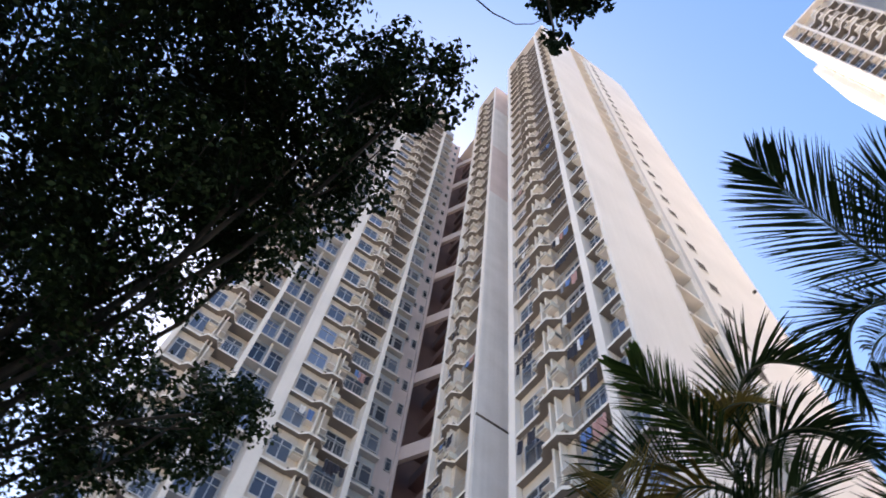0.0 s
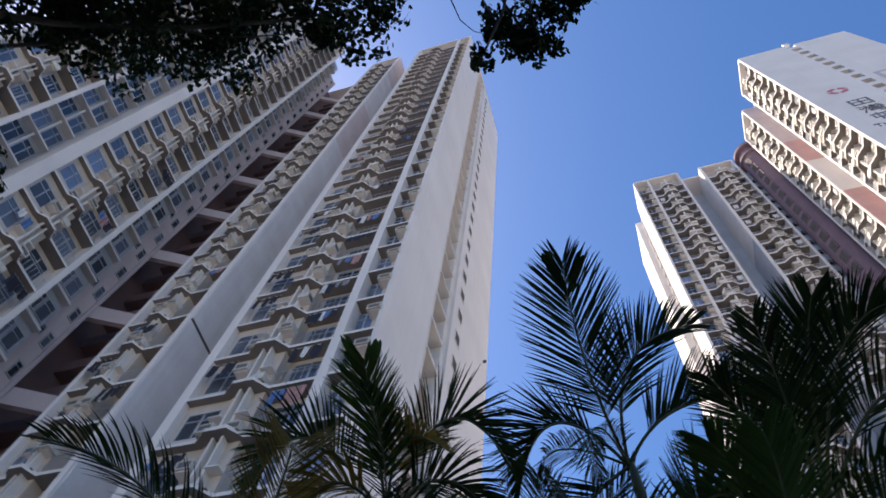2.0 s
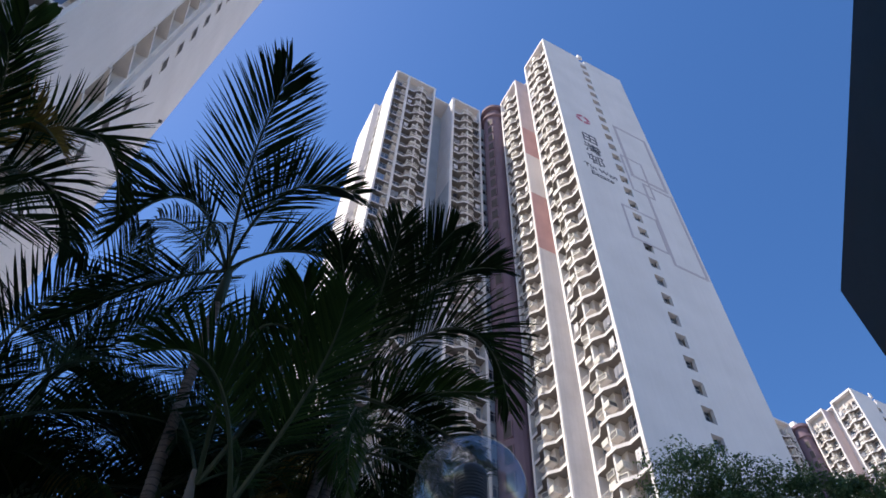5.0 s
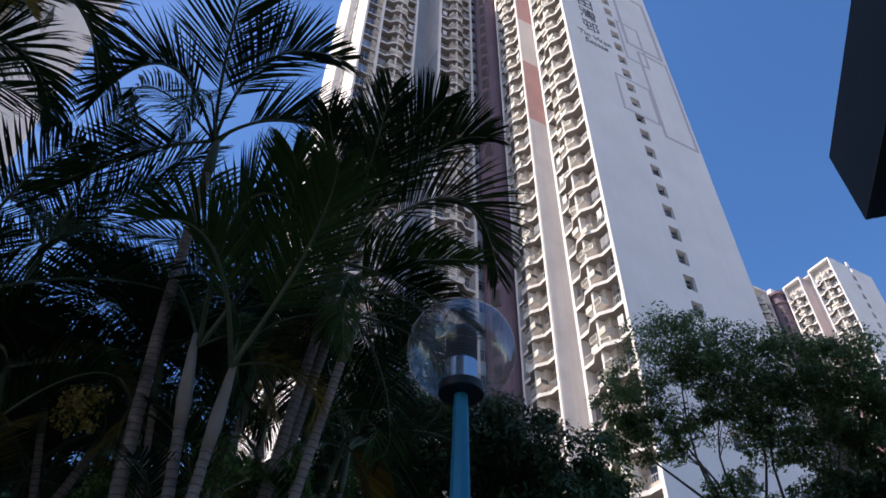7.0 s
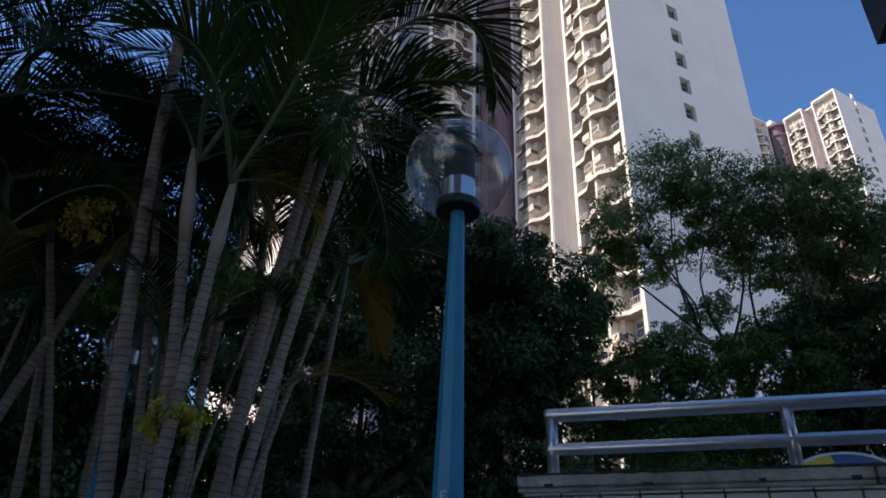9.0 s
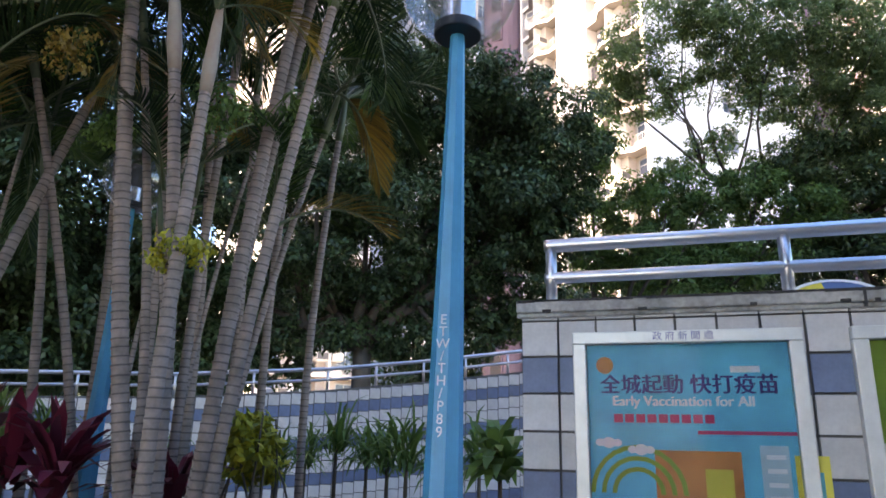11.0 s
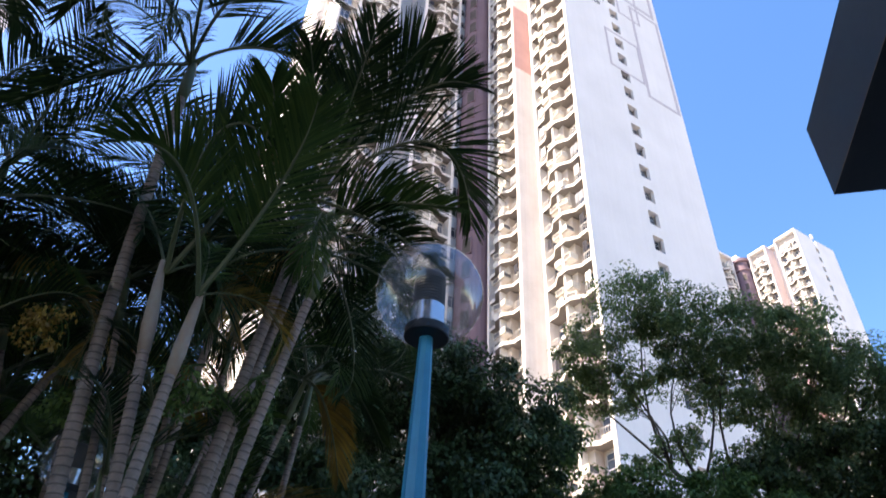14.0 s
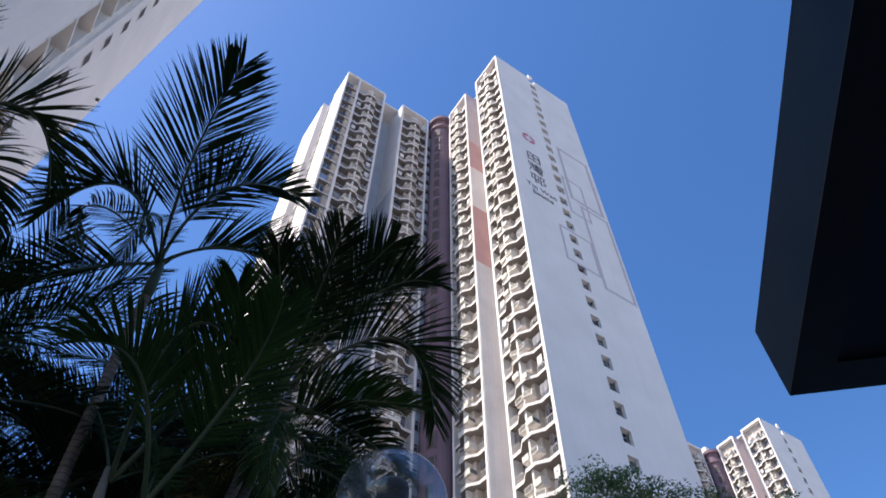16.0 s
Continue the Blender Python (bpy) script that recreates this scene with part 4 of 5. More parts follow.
palm(ground_at(-17.8, 4.45), tip_at(-8.6, 38.6, 4.6), 0.047, [("droop", 60, 15, 0.7, K), ("droop", -70, 30, 0.7, K), ("droop", 100, 0, 0.8, K), ("droop", -20, 5, 0.8, K), ("droop", -110, 0, 0.8, K)], 4, bend=0.012, sweeps=[
    dict(mid=(-3.6, 41.6), tip=(5.9, 42.2, -0.05), leaflet=0.55, vee=30, droop=0.5, mat=G),
    dict(mid=(-14.5, 43.2), tip=(-19.0, 40.5), leaflet=0.5, vee=35, droop=0.5)])
palm(ground_at(-17.2, 4.1), tip_at(-7.0, 36.6, 4.2), 0.042, [
    ("droop", 75, 5, 0.7, K), ("droop", -100, 0, 0.75, K), ("droop", 20, 0, 0.75, K), ("spread", -80, 25, 0.7, K), ("spread", 40, 45, 0.6, G), ("droop", -60, 20, 0.65, B), ("upright", 0, 70, 0.6, G)], 5, bend=0.012)
palm(ground_at(-19.2, 4.0), tip_at(-20.9, 32.0, 4.05), 0.046, [
    ("upright", -50, 66, 0.7, K), ("spread", 20, 52, 0.65, G)], 6, "pale-trunked palm with fresh green fronds", skirt=0, shaft=0.66, sheath=PALESHAFT, sweeps=[
    dict(mid=(-20.4, 44.6), tip=(-11.8, 42.0), leaflet=0.56, vee=66, droop=0.3),
    dict(mid=(-16.4, 43.0), tip=(-17.2, 49.2), leaflet=0.5, vee=15, droop=0.35, mat=G)])
palm(ground_at(-20.0, 3.9), tip_at(-17.7, 31.0, 3.95), 0.044, [
    ("upright", -40, 68, 0.6, G), ("droop", 70, 30, 0.45, B)], 7, "pale-trunked palm with fresh green fronds", skirt=0, shaft=0.66, sheath=PALESHAFT, sweeps=[
    dict(mid=(-13.2, 41.5), tip=(-11.4, 48.8), leaflet=0.5, vee=15, droop=0.35, mat=G),
    dict(mid=(-22.5, 40.0), tip=(-29.0, 40.5), leaflet=0.5, vee=40, droop=0.4, mat=G)])
palm(ground_at(-33.0, 4.8), tip_at(-34.0, 27.0, 5.0), 0.05, [
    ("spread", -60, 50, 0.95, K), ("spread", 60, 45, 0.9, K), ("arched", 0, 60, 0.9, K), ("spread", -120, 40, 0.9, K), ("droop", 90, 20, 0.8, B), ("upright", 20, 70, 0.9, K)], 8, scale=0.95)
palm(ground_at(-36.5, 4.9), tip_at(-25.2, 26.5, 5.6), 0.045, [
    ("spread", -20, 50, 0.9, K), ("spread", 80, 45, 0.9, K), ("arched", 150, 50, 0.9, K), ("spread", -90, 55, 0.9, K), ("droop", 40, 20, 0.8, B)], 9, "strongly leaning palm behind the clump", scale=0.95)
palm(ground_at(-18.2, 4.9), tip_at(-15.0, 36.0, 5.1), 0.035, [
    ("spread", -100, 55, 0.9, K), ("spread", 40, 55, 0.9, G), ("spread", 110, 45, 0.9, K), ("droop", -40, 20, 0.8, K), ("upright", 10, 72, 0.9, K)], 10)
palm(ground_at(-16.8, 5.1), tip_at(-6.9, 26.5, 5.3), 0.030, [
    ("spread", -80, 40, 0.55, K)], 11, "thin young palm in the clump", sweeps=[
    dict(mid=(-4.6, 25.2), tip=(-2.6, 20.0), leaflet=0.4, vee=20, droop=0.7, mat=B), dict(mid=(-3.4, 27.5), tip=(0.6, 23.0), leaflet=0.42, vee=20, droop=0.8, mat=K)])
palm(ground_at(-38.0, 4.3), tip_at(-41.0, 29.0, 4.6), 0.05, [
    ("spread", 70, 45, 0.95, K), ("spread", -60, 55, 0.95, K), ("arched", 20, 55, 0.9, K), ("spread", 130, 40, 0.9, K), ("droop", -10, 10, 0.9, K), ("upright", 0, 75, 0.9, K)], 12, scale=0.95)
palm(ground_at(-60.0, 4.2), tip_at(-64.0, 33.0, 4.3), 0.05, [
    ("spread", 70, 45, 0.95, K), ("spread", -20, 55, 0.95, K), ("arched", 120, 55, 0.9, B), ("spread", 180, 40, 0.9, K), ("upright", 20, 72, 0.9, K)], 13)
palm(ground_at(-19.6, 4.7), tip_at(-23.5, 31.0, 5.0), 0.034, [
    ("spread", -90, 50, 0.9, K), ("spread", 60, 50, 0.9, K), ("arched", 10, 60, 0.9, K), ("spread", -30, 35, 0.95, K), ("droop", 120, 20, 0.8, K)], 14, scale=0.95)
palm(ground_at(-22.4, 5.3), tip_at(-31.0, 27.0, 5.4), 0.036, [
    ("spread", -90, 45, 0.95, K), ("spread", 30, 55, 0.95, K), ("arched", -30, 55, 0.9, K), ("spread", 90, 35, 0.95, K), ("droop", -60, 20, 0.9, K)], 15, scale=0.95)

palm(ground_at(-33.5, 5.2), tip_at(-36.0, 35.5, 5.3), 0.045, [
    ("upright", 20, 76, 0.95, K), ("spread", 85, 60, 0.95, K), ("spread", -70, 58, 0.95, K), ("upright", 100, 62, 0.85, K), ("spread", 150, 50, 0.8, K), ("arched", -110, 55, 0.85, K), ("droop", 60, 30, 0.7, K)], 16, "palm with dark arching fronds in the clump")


rp = random.Random(77)
for k in range(12):
    az = -47 + 3.7 * k
    d = rp.uniform(5.5, 6.6)
    palm(ground_at(az * 0.85 - 3, d), tip_at(az, rp.uniform(17, 24) if az < -27 else rp.uniform(24, 34), d), 0.04, [(rp.choice(("spread", "spread", "arched", "upright")), rp.uniform(0, 360), rp.uniform(30, 76), rp.uniform(0.75, 0.95), rp.choice((K, K, G))) for _ in range(8)], 300 + k, "dark bushy palm at the back of the clump")


def fruit_string(az, el, d, r, seed, mat):
    """A hanging, branched flower stalk below a crown."""
    p = tip_at(az, el, d)
    rng = np.random.default_rng(seed)
    root = thing("flower_cluster", "drooping yellow-green palm flower cluster", "flower", group="palm flowers")
    s = Shape()
    for k in range(7):
        limb(s, (p[0], p[1], p[2] + r), (p[0] + rng.normal() * r * 0.7, p[1] + rng.normal() * r * 0.5, p[2] - r * (0.2 + 0.8 * rng.random())), 0.006, 0.002, rng, 0.2, 5)
    limb(s, (p[0], p[1], p[2] + r), (p[0] + 0.02, p[1] + 0.25, p[2] + r + 0.15), 0.008, 0.01, rng, 0.05, 5)
    part("stalk", s, PALMGREEN, root)
    leaf_cloud(rng, [(p, (r, r * 0.8, r), 520)], 0.035, mat, "blossom", root, 1.0, 0.6, 0.9, 0.2)


for az, el, d, r, seed, mat in ((-18.3, 12.5, 3.9, 0.16, 91, YELLEAF), (-16.5, 23.5, 4.1, 0.18, 92, BUSHLEAF), (-28.0, 25.5, 4.3, 0.16, 93, PALMBROWN), (-10.8, 24.0, 4.3, 0.17, 94, BUSHLEAF), (-24.5, 20.5, 4.6, 0.15, 95, BUSHLEAF), (-33.8, 14.0, 4.8, 0.2, 96, BUSHLEAF)):
    fruit_string(az, el, d, r, seed, mat)
for k, (a0, a1, e1, d) in enumerate(((-19.6, -17.5, 20, 4.8), (-18.6, -13.0, 24, 5.2), (-22.0, -18.5, 23, 5.3), (-15.0, -11.5, 15, 4.9), (-32.0, -30.0, 21, 5.6), (-36.0, -33.0, 18, 5.2), (-19.0, -20.0, 17, 4.6), (-30.0, -34.0, 22, 4.9))):
    palm(ground_at(a0, d), tip_at(a1, e1, d + 0.1), 0.02, [("short", 60 + 40 * k, 60, 0.8, G), ("short", 190 + 40 * k, 50, 0.8, K), ("short", 300 + 40 * k, 40, 0.8, B if k % 2 else K)], 200 + k, "thin young palm stem with a small crown", 0.03, 0.35, 0)

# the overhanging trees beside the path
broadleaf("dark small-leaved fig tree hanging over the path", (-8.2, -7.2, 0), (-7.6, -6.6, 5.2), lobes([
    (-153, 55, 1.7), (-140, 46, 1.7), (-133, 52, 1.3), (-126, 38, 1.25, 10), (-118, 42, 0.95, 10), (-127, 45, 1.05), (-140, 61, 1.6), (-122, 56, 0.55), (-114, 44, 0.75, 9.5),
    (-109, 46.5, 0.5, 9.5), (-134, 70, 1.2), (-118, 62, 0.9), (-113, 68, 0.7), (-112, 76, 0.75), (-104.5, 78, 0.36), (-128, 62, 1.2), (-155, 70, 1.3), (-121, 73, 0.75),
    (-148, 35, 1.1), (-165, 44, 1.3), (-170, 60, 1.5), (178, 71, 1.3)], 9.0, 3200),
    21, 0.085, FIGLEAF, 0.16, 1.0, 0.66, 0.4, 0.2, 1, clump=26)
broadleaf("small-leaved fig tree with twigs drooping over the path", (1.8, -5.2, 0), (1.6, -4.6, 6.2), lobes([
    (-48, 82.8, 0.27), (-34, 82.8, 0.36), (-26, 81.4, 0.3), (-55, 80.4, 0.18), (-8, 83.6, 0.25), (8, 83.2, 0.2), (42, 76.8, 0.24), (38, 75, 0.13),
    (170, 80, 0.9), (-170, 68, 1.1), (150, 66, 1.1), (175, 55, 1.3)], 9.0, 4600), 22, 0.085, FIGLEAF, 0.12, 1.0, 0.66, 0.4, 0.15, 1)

# woodland behind the low wall
broadleaf("dense dark fig tree behind the tiled wall", (-0.6, 13.5, 0), (-0.8, 13.6, 3.2), lobes([
    (-12, 20, 1.6), (-6, 22, 1.7), (-1, 18, 1.7), (4, 22, 1.8), (8, 19, 1.5), (-10, 14.5, 1.4), (-3, 14.5, 1.4), (2.5, 11, 1.35), (-16, 10, 1.3), (9, 27, 1.2), (12, 24, 1.2), (-5, 28, 1.6), (2, 29, 1.4), (-15.5, 4.5, 1.0), (-0.5, 6.5, 0.6), (4, 5.5, 0.7), (6.5, 9, 1.0), (8.3, 13, 1.2), (7.2, 17, 1.3), (9.5, 9.5, 0.8), (6.5, 25, 1.2), (11.0, 16.5, 1.0), (13.0, 20.0, 0.9), (-8.0, 8.5, 1.0), (-5.0, 10.5, 1.1), (-2.5, 8.5, 0.8), (-9.5, 5.0, 0.55), (-12.5, 7.0, 0.9)], 14.0, 4300),
    31, 0.10, LEAF, 0.22, 1.0, 0.55, 0.3, 0.2, 1)
broadleaf("dark leafy tree behind the palms", (-8.0, 12.0, 0), (-8.0, 12.0, 3.0), lobes([
    (-40, 20, 1.9), (-34, 13, 1.8), (-28, 19, 1.8), (-22, 12, 1.7), (-18, 20, 1.7), (-30, 22, 1.7), (-38, 8, 1.6), (-27, 6, 1.4), (-20, 24, 1.6), (-32, 4, 1.5), (-38, 15, 1.7), (-44, 7, 1.8), (-24, 9, 1.4), (-17, 13, 1.5), (-30, 12, 1.6), (-50, 8, 2.0), (-43, 23, 1.6), (-47, 15, 2.0), (-24, 4.5, 1.0)], 14.0, 4000),
    32, 0.11, LEAF, 0.22, 1.0, 0.55, 0.3, 0.2, 1)
R1 = [(17, 30, 1.0), (22, 33.5, 1.1), (26, 31.5, 1.1), (15, 27.5, 0.8), (19, 26.5, 0.8), (24, 28, 0.9), (29.5, 29.5, 1.2), (33, 29.3, 1.1), (37, 25.8, 1.2), (40, 22.5, 1.2), (31, 24, 1.1), (36, 22, 1.3), (28, 20, 0.9), (33, 18, 1.2), (39, 18, 1.4), (42, 19, 1.3), (23, 22.5, 0.6), (20, 21, 0.5), (28, 26, 0.9), (34, 26.5, 1.0), (38, 14, 1.3), (34, 14, 1.1), (43, 13, 1.4), (30, 15, 0.8), (44, 24, 1.1)]
broadleaf("airy spreading tree with sunlit top and forked branches", (8.2, 15.0, 0), (8.0, 15.1, 5.8), lobes([(a + 2.6, e, r * 1.18) for a, e, r in R1], 17.5, 3900, 0.6), 33, 0.085, LEAF2, 0.12, 1.0, 0.5, 0.1, 0.15, 2, clump=44)
broadleaf("green bushy tree behind the steel rail", (4.6, 15.5, 0), (4.6, 15.5, 2.5), lobes([
    (14.5, 20, 1.2), (16, 14, 1.0), (19, 15, 1.2), (22, 12, 1.2), (14.5, 9, 0.9), (26, 12.5, 1.0), (19.5, 18.5, 0.8), (16.0, 23.5, 0.8), (24, 16, 0.8), (29, 14.5, 0.9), (31.5, 17, 0.8), (22, 19.2, 0.75), (25.3, 19, 0.8), (28, 18.6, 0.8)], 16.0, 4300), 34, 0.10, BUSHLEAF, 0.16, 1.0, 0.5, 0.3, 0.2, 1)
broadleaf("dark shady tree beside the steel rail", (11.2, 13.0, 0), (11.0, 13.1, 2.6), lobes([
    (30, 13.5, 1.3), (35, 12, 1.4), (40, 13, 1.5), (44, 16, 1.4), (46, 19, 1.3), (27, 9, 0.8), (33, 8, 1.0), (39, 7.5, 1.2), (31.5, 19.5, 0.9), (34.5, 19.5, 1.1), (38, 20, 1.2)], 17.0, 4500), 35, 0.10, LEAF, 0.2, 1.0, 0.5, 0.3, 0.2, 1)

# undergrowth on the slope beyond the walls
rw = np.random.default_rng(40)
wood = thing("woodland", "dark green undergrowth and trees on the slope", "vegetation", kind="stuff")
rows_ = [(az, el + rw.uniform(-1, 1), rw.uniform(1.5, 2.2), rw.uniform(21, 26)) for az in range(-64, 62, 5) for el in (1.5, 6.0, 10.5) if not (-12 < az < -1 and el < 9) and not (5 < az < 13)]
leaf_cloud(rw, lobes(rows_, 24, 1500), 0.17, LEAF, "foliage", wood, 1.0, 0.55, 0.3, 0.2, 16)
s = Shape()
for az, el, r, d in rows_[::4]:
    p = at(az, el, d)
    limb(s, (p[0], p[1], 0), p, 0.12, 0.05, rw, 0.05, 6)
tagged(part("trunk", s, BARK, wood), kind="stuff")

# ---------------------------------------------------------------- street lamps


def street_lamp(x, y, top, label, text=""):
    root = thing("street_lamp", label, "street lamp", pose(x - 0.035, y, 0, 0, 0.65, 0), group="globe lamps")
    s = Shape()
    R0, R1_ = 0.098, 0.030
    s.tube([(0, 0, 0), (0, 0, 0.02), (0, 0, top)], [R0, R0, R1_], 8, 0, True, 0.0)
    pole = part("pole", s, LAMPBLUE, root)
    part("base_plate", Shape().box(-0.17, 0.17, -0.17, 0.17, 0.0, 0.025), LAMPBLUE, root)
    def turned(*bands):
        """Rings of a turned piece, with crisp edges between the bands."""
        out = Shape()
        for band in bands:
            out.lathe(band, 36)
        return out
    part("collar", turned([(0.03, top - 0.032), (0.096, top - 0.032)], [(0.096, top - 0.032), (0.1, top - 0.028)], [(0.1, top - 0.028), (0.1, top + 0.012)], [(0.1, top + 0.012), (0.03, top + 0.016)]), BLACKP, root, "black collar", smooth=True)
    part("cup", turned([(0.079, top + 0.014), (0.079, top + 0.022)], [(0.077, top + 0.022), (0.077, top + 0.126)], [(0.077, top + 0.126), (0.072, top + 0.13)], [(0.072, top + 0.13), (0.0, top + 0.13)]), CHROME, root, "polished metal cup", smooth=True)
    c = Shape().lathe([(0.062, top + 0.128), (0.062, top + 0.29)], 24)
    for k in range(9):
        z = top + 0.130 + k * 0.0165
        c.lathe([(0.062, z), (0.073, z + 0.003), (0.073, z + 0.009), (0.062, z + 0.0125)], 28)
    c.lathe([(0.073, top + 0.278), (0.073, top + 0.292), (0.066, top + 0.308), (0.045, top + 0.318), (0.0, top + 0.32)], 28)
    part("louvre", c, LOUVRE, root, "dark ribbed louvre", smooth=True)
    zc, rg = top + 0.203, 0.248
    prof = [(rg * math.sin(a), zc - rg * math.cos(a)) for a in [0.40 + (math.pi - 0.401) * k / 22 for k in range(23)]]
    gl = part("globe", Shape().lathe(prof, 48), CLEAR, root, "clear plastic globe", smooth=True)
    gl.visible_shadow = False
    if text:
        tilt = math.degrees(math.atan2((R0 - R1_) * 0.92, top))
        ap = lambda z: (R0 + (R1_ - R0) * z / top) * math.cos(math.pi / 8)
        for k, ch in enumerate(text):
            z = 1.862 - 0.0445 * k
            a = radians(-112.5)
            letters("lettering", ch, 0.052, LETTERW, Matrix.Translation((math.cos(a) * (ap(z) + 0.0015), math.sin(a) * (ap(z) + 0.0015), z)) @ pose(0, 0, 0, 90 - tilt, 0, -22.5), pole, 0.0008)
    return root


CLEAR, _nt, _b = nodes_of("clear_globe")
_tr, _gl, _lw, _mp, _mx, _du, _my = (_nt.nodes.new("ShaderNode" + k) for k in ("BsdfTransparent", "BsdfGlossy", "LayerWeight", "MapRange", "MixShader", "BsdfDiffuse", "MixShader"))
_tr.inputs[0].default_value, _gl.inputs["Roughness"].default_value, _lw.inputs[0].default_value = (0.97, 0.98, 0.98, 1), 0.02, 0.22
_mp.inputs[3].default_value, _mp.inputs[4].default_value = 0.045, 0.6
_du.inputs[0].default_value, _my.inputs[0].default_value = (0.75, 0.76, 0.78, 1), 0.05
_nt.links.new(_lw.outputs["Facing"], _mp.inputs[0])
_nt.links.new(_mp.outputs[0], _mx.inputs[0])
_nt.links.new(_tr.outputs[0], _my.inputs[1])
_nt.links.new(_du.outputs[0], _my.inputs[2])
_nt.links.new(_my.outputs[0], _mx.inputs[1])
_nt.links.new(_gl.outputs[0], _mx.inputs[2])
_nt.links.new(_mx.outputs[0], _nt.nodes["Material Output"].inputs[0])
PANE_CLEAR, _nt2, _b2 = nodes_of("acrylic_sheet")
_b2.inputs["Transmission Weight"].default_value, _b2.inputs["Roughness"].default_value, _b2.inputs["IOR"].default_value = 1.0, 0.0, 1.12
LETTERW = painted("stencil_white", (0.72, 0.76, 0.80), 0.7, vary=0.15, scale=40, bump=0.0)
street_lamp(0.175, 2.63, 3.112, "blue eight-sided street lamp with a clear globe", "ETW/TH/P89")
street_lamp(*ground_at(-23.3, 5.6)[:2], 3.112, "blue street lamp with a clear globe behind the palms")

# ---------------------------------------------------------------- tiled block with notice boards
BLK = pose(*(heading(21, 0) * 3.63 + Vector((0.174, -0.054, 0.036))), 0, 0, -21)      # +x along the face to the right, +y away from the path
blk = tagged(part("planter_wall", Shape().box(-0.92, 4.2, 0.012, 1.6, -0.05, 2.06), GROUT, m=BLK), "tiled retaining wall clad in white and blue tiles", "wall", kind="structure")
cop = Shape().box(-0.94, 4.2, -0.045, 1.6, 2.06, 2.125)
cop.box(-0.94, 4.2, -0.03, 0.0, 2.035, 2.06)
bevel(tagged(part("coping", cop, COPING, m=BLK), "weathered concrete coping with dark stains", "coping", kind="structure"), 0.008)
tw, th = 0.192, 0.186
tile = Shape().box(-tw / 2 + 0.0065, tw / 2 - 0.0065, -0.012, 0.012, -th / 2 + 0.0065, th / 2 - 0.0065)
TW_ME = {0: tile.mesh("tile", [TILEW]), 1: tile.mesh("tile", [TILEB])}
half = Shape().box(-tw / 2 + 0.005, tw / 2 - 0.005, -0.012, 0.012, -0.016, 0.016)
HALF_ME = half.mesh("tile", [TILEW])
rt = random.Random(5)
for c in range(26):
    x = -0.92 + tw * (c + 0.5)
    part("tile", HALF_ME, None, blk, m=pose(x, 0.0, 2.04))
    for r in range(10):
        z = 2.02 - th * (r + 0.5)
        part("tile", TW_ME[1 if r in (1, 4, 7) else 0], None, blk, m=pose(x, rt.uniform(-0.0015, 0.0015), z, rt.uniform(-0.4, 0.4), 0, rt.uniform(-0.4, 0.4)))

JOINT = painted("coping_grime", (0.055, 0.05, 0.048), 0.95, vary=0.3, scale=14, fine=60, bump=0.2)
rg = random.Random(8)
gr = Shape().box(0.675, 0.688, -0.047, 1.6, 2.04, 2.1265)
x = -0.935
while x < 4.1:
    w = rg.uniform(0.03, 0.12)
    gr.box(x, x + w, -0.0475, -0.044, 2.125 - rg.uniform(0.009, 0.015), 2.1255)
    x += w
for x in (-0.78, -0.30, 0.21, 0.60, 0.73, 1.3, 1.9):
    w = rg.uniform(0.012, 0.026)
    gr.prism([(x - w, -0.0465), (x + w, -0.0465), (x + w * 0.4, -0.044), (x - w * 0.4, -0.044)], 2.058, 2.058 + rg.uniform(0.01, 0.022))
tagged(part("grime", gr, JOINT, bpy.data.objects["coping"]), kind="stuff")

# steel rail on the coping
rail = thing("handrail", "polished steel double-tube handrail on the coping", "railing", BLK)
for z, r in ((2.442, 0.036), (2.262, 0.031)):
    part("tube", Shape().tube([(-0.80, 0.05, z), (-0.78, 0.05, z), (4.2, 0.05, z)], [r * 0.9, r, r], 16), STEEL, rail, smooth=True)
for x in (-0.765, 0.385, 1.6, 2.82):
    part("post", Shape().tube([(x, 0.05, 2.12), (x, 0.05, 2.44)], [0.03, 0.03], 14), STEEL, rail, smooth=True)
    part("flange", Shape().lathe([(0.03, 2.135), (0.05, 2.135), (0.05, 2.125), (0.03, 2.125)], 18, 0, (x, 0.05)), STEEL, rail, smooth=True)


def notice_board(x0, x1, top, label, paint):
    b = thing("notice_board", label, "notice board", BLK)
    f = Shape()
    h = 1.28
    for a in ((x0, x1, top - 0.06, top), (x0, x1, top - h, top - h + 0.06), (x0, x0 + 0.065, top - h + 0.06, top - 0.06), (x1 - 0.065, x1, top - h + 0.06, top - 0.06)):
        f.box(a[0], a[1], -0.075, -0.012, a[2], a[3])
    bevel(part("frame", f, FRAMEALU, b), 0.006)
    paint(b, x0 + 0.065, x1 - 0.065, top - 0.06, top - h + 0.06)
    pn = part("glazing", Shape().box(x0 + 0.065, x1 - 0.065, -0.062, -0.058, top - h + 0.06, top - 0.06), PANE_CLEAR, b)
    pn.visible_shadow = False
    return b


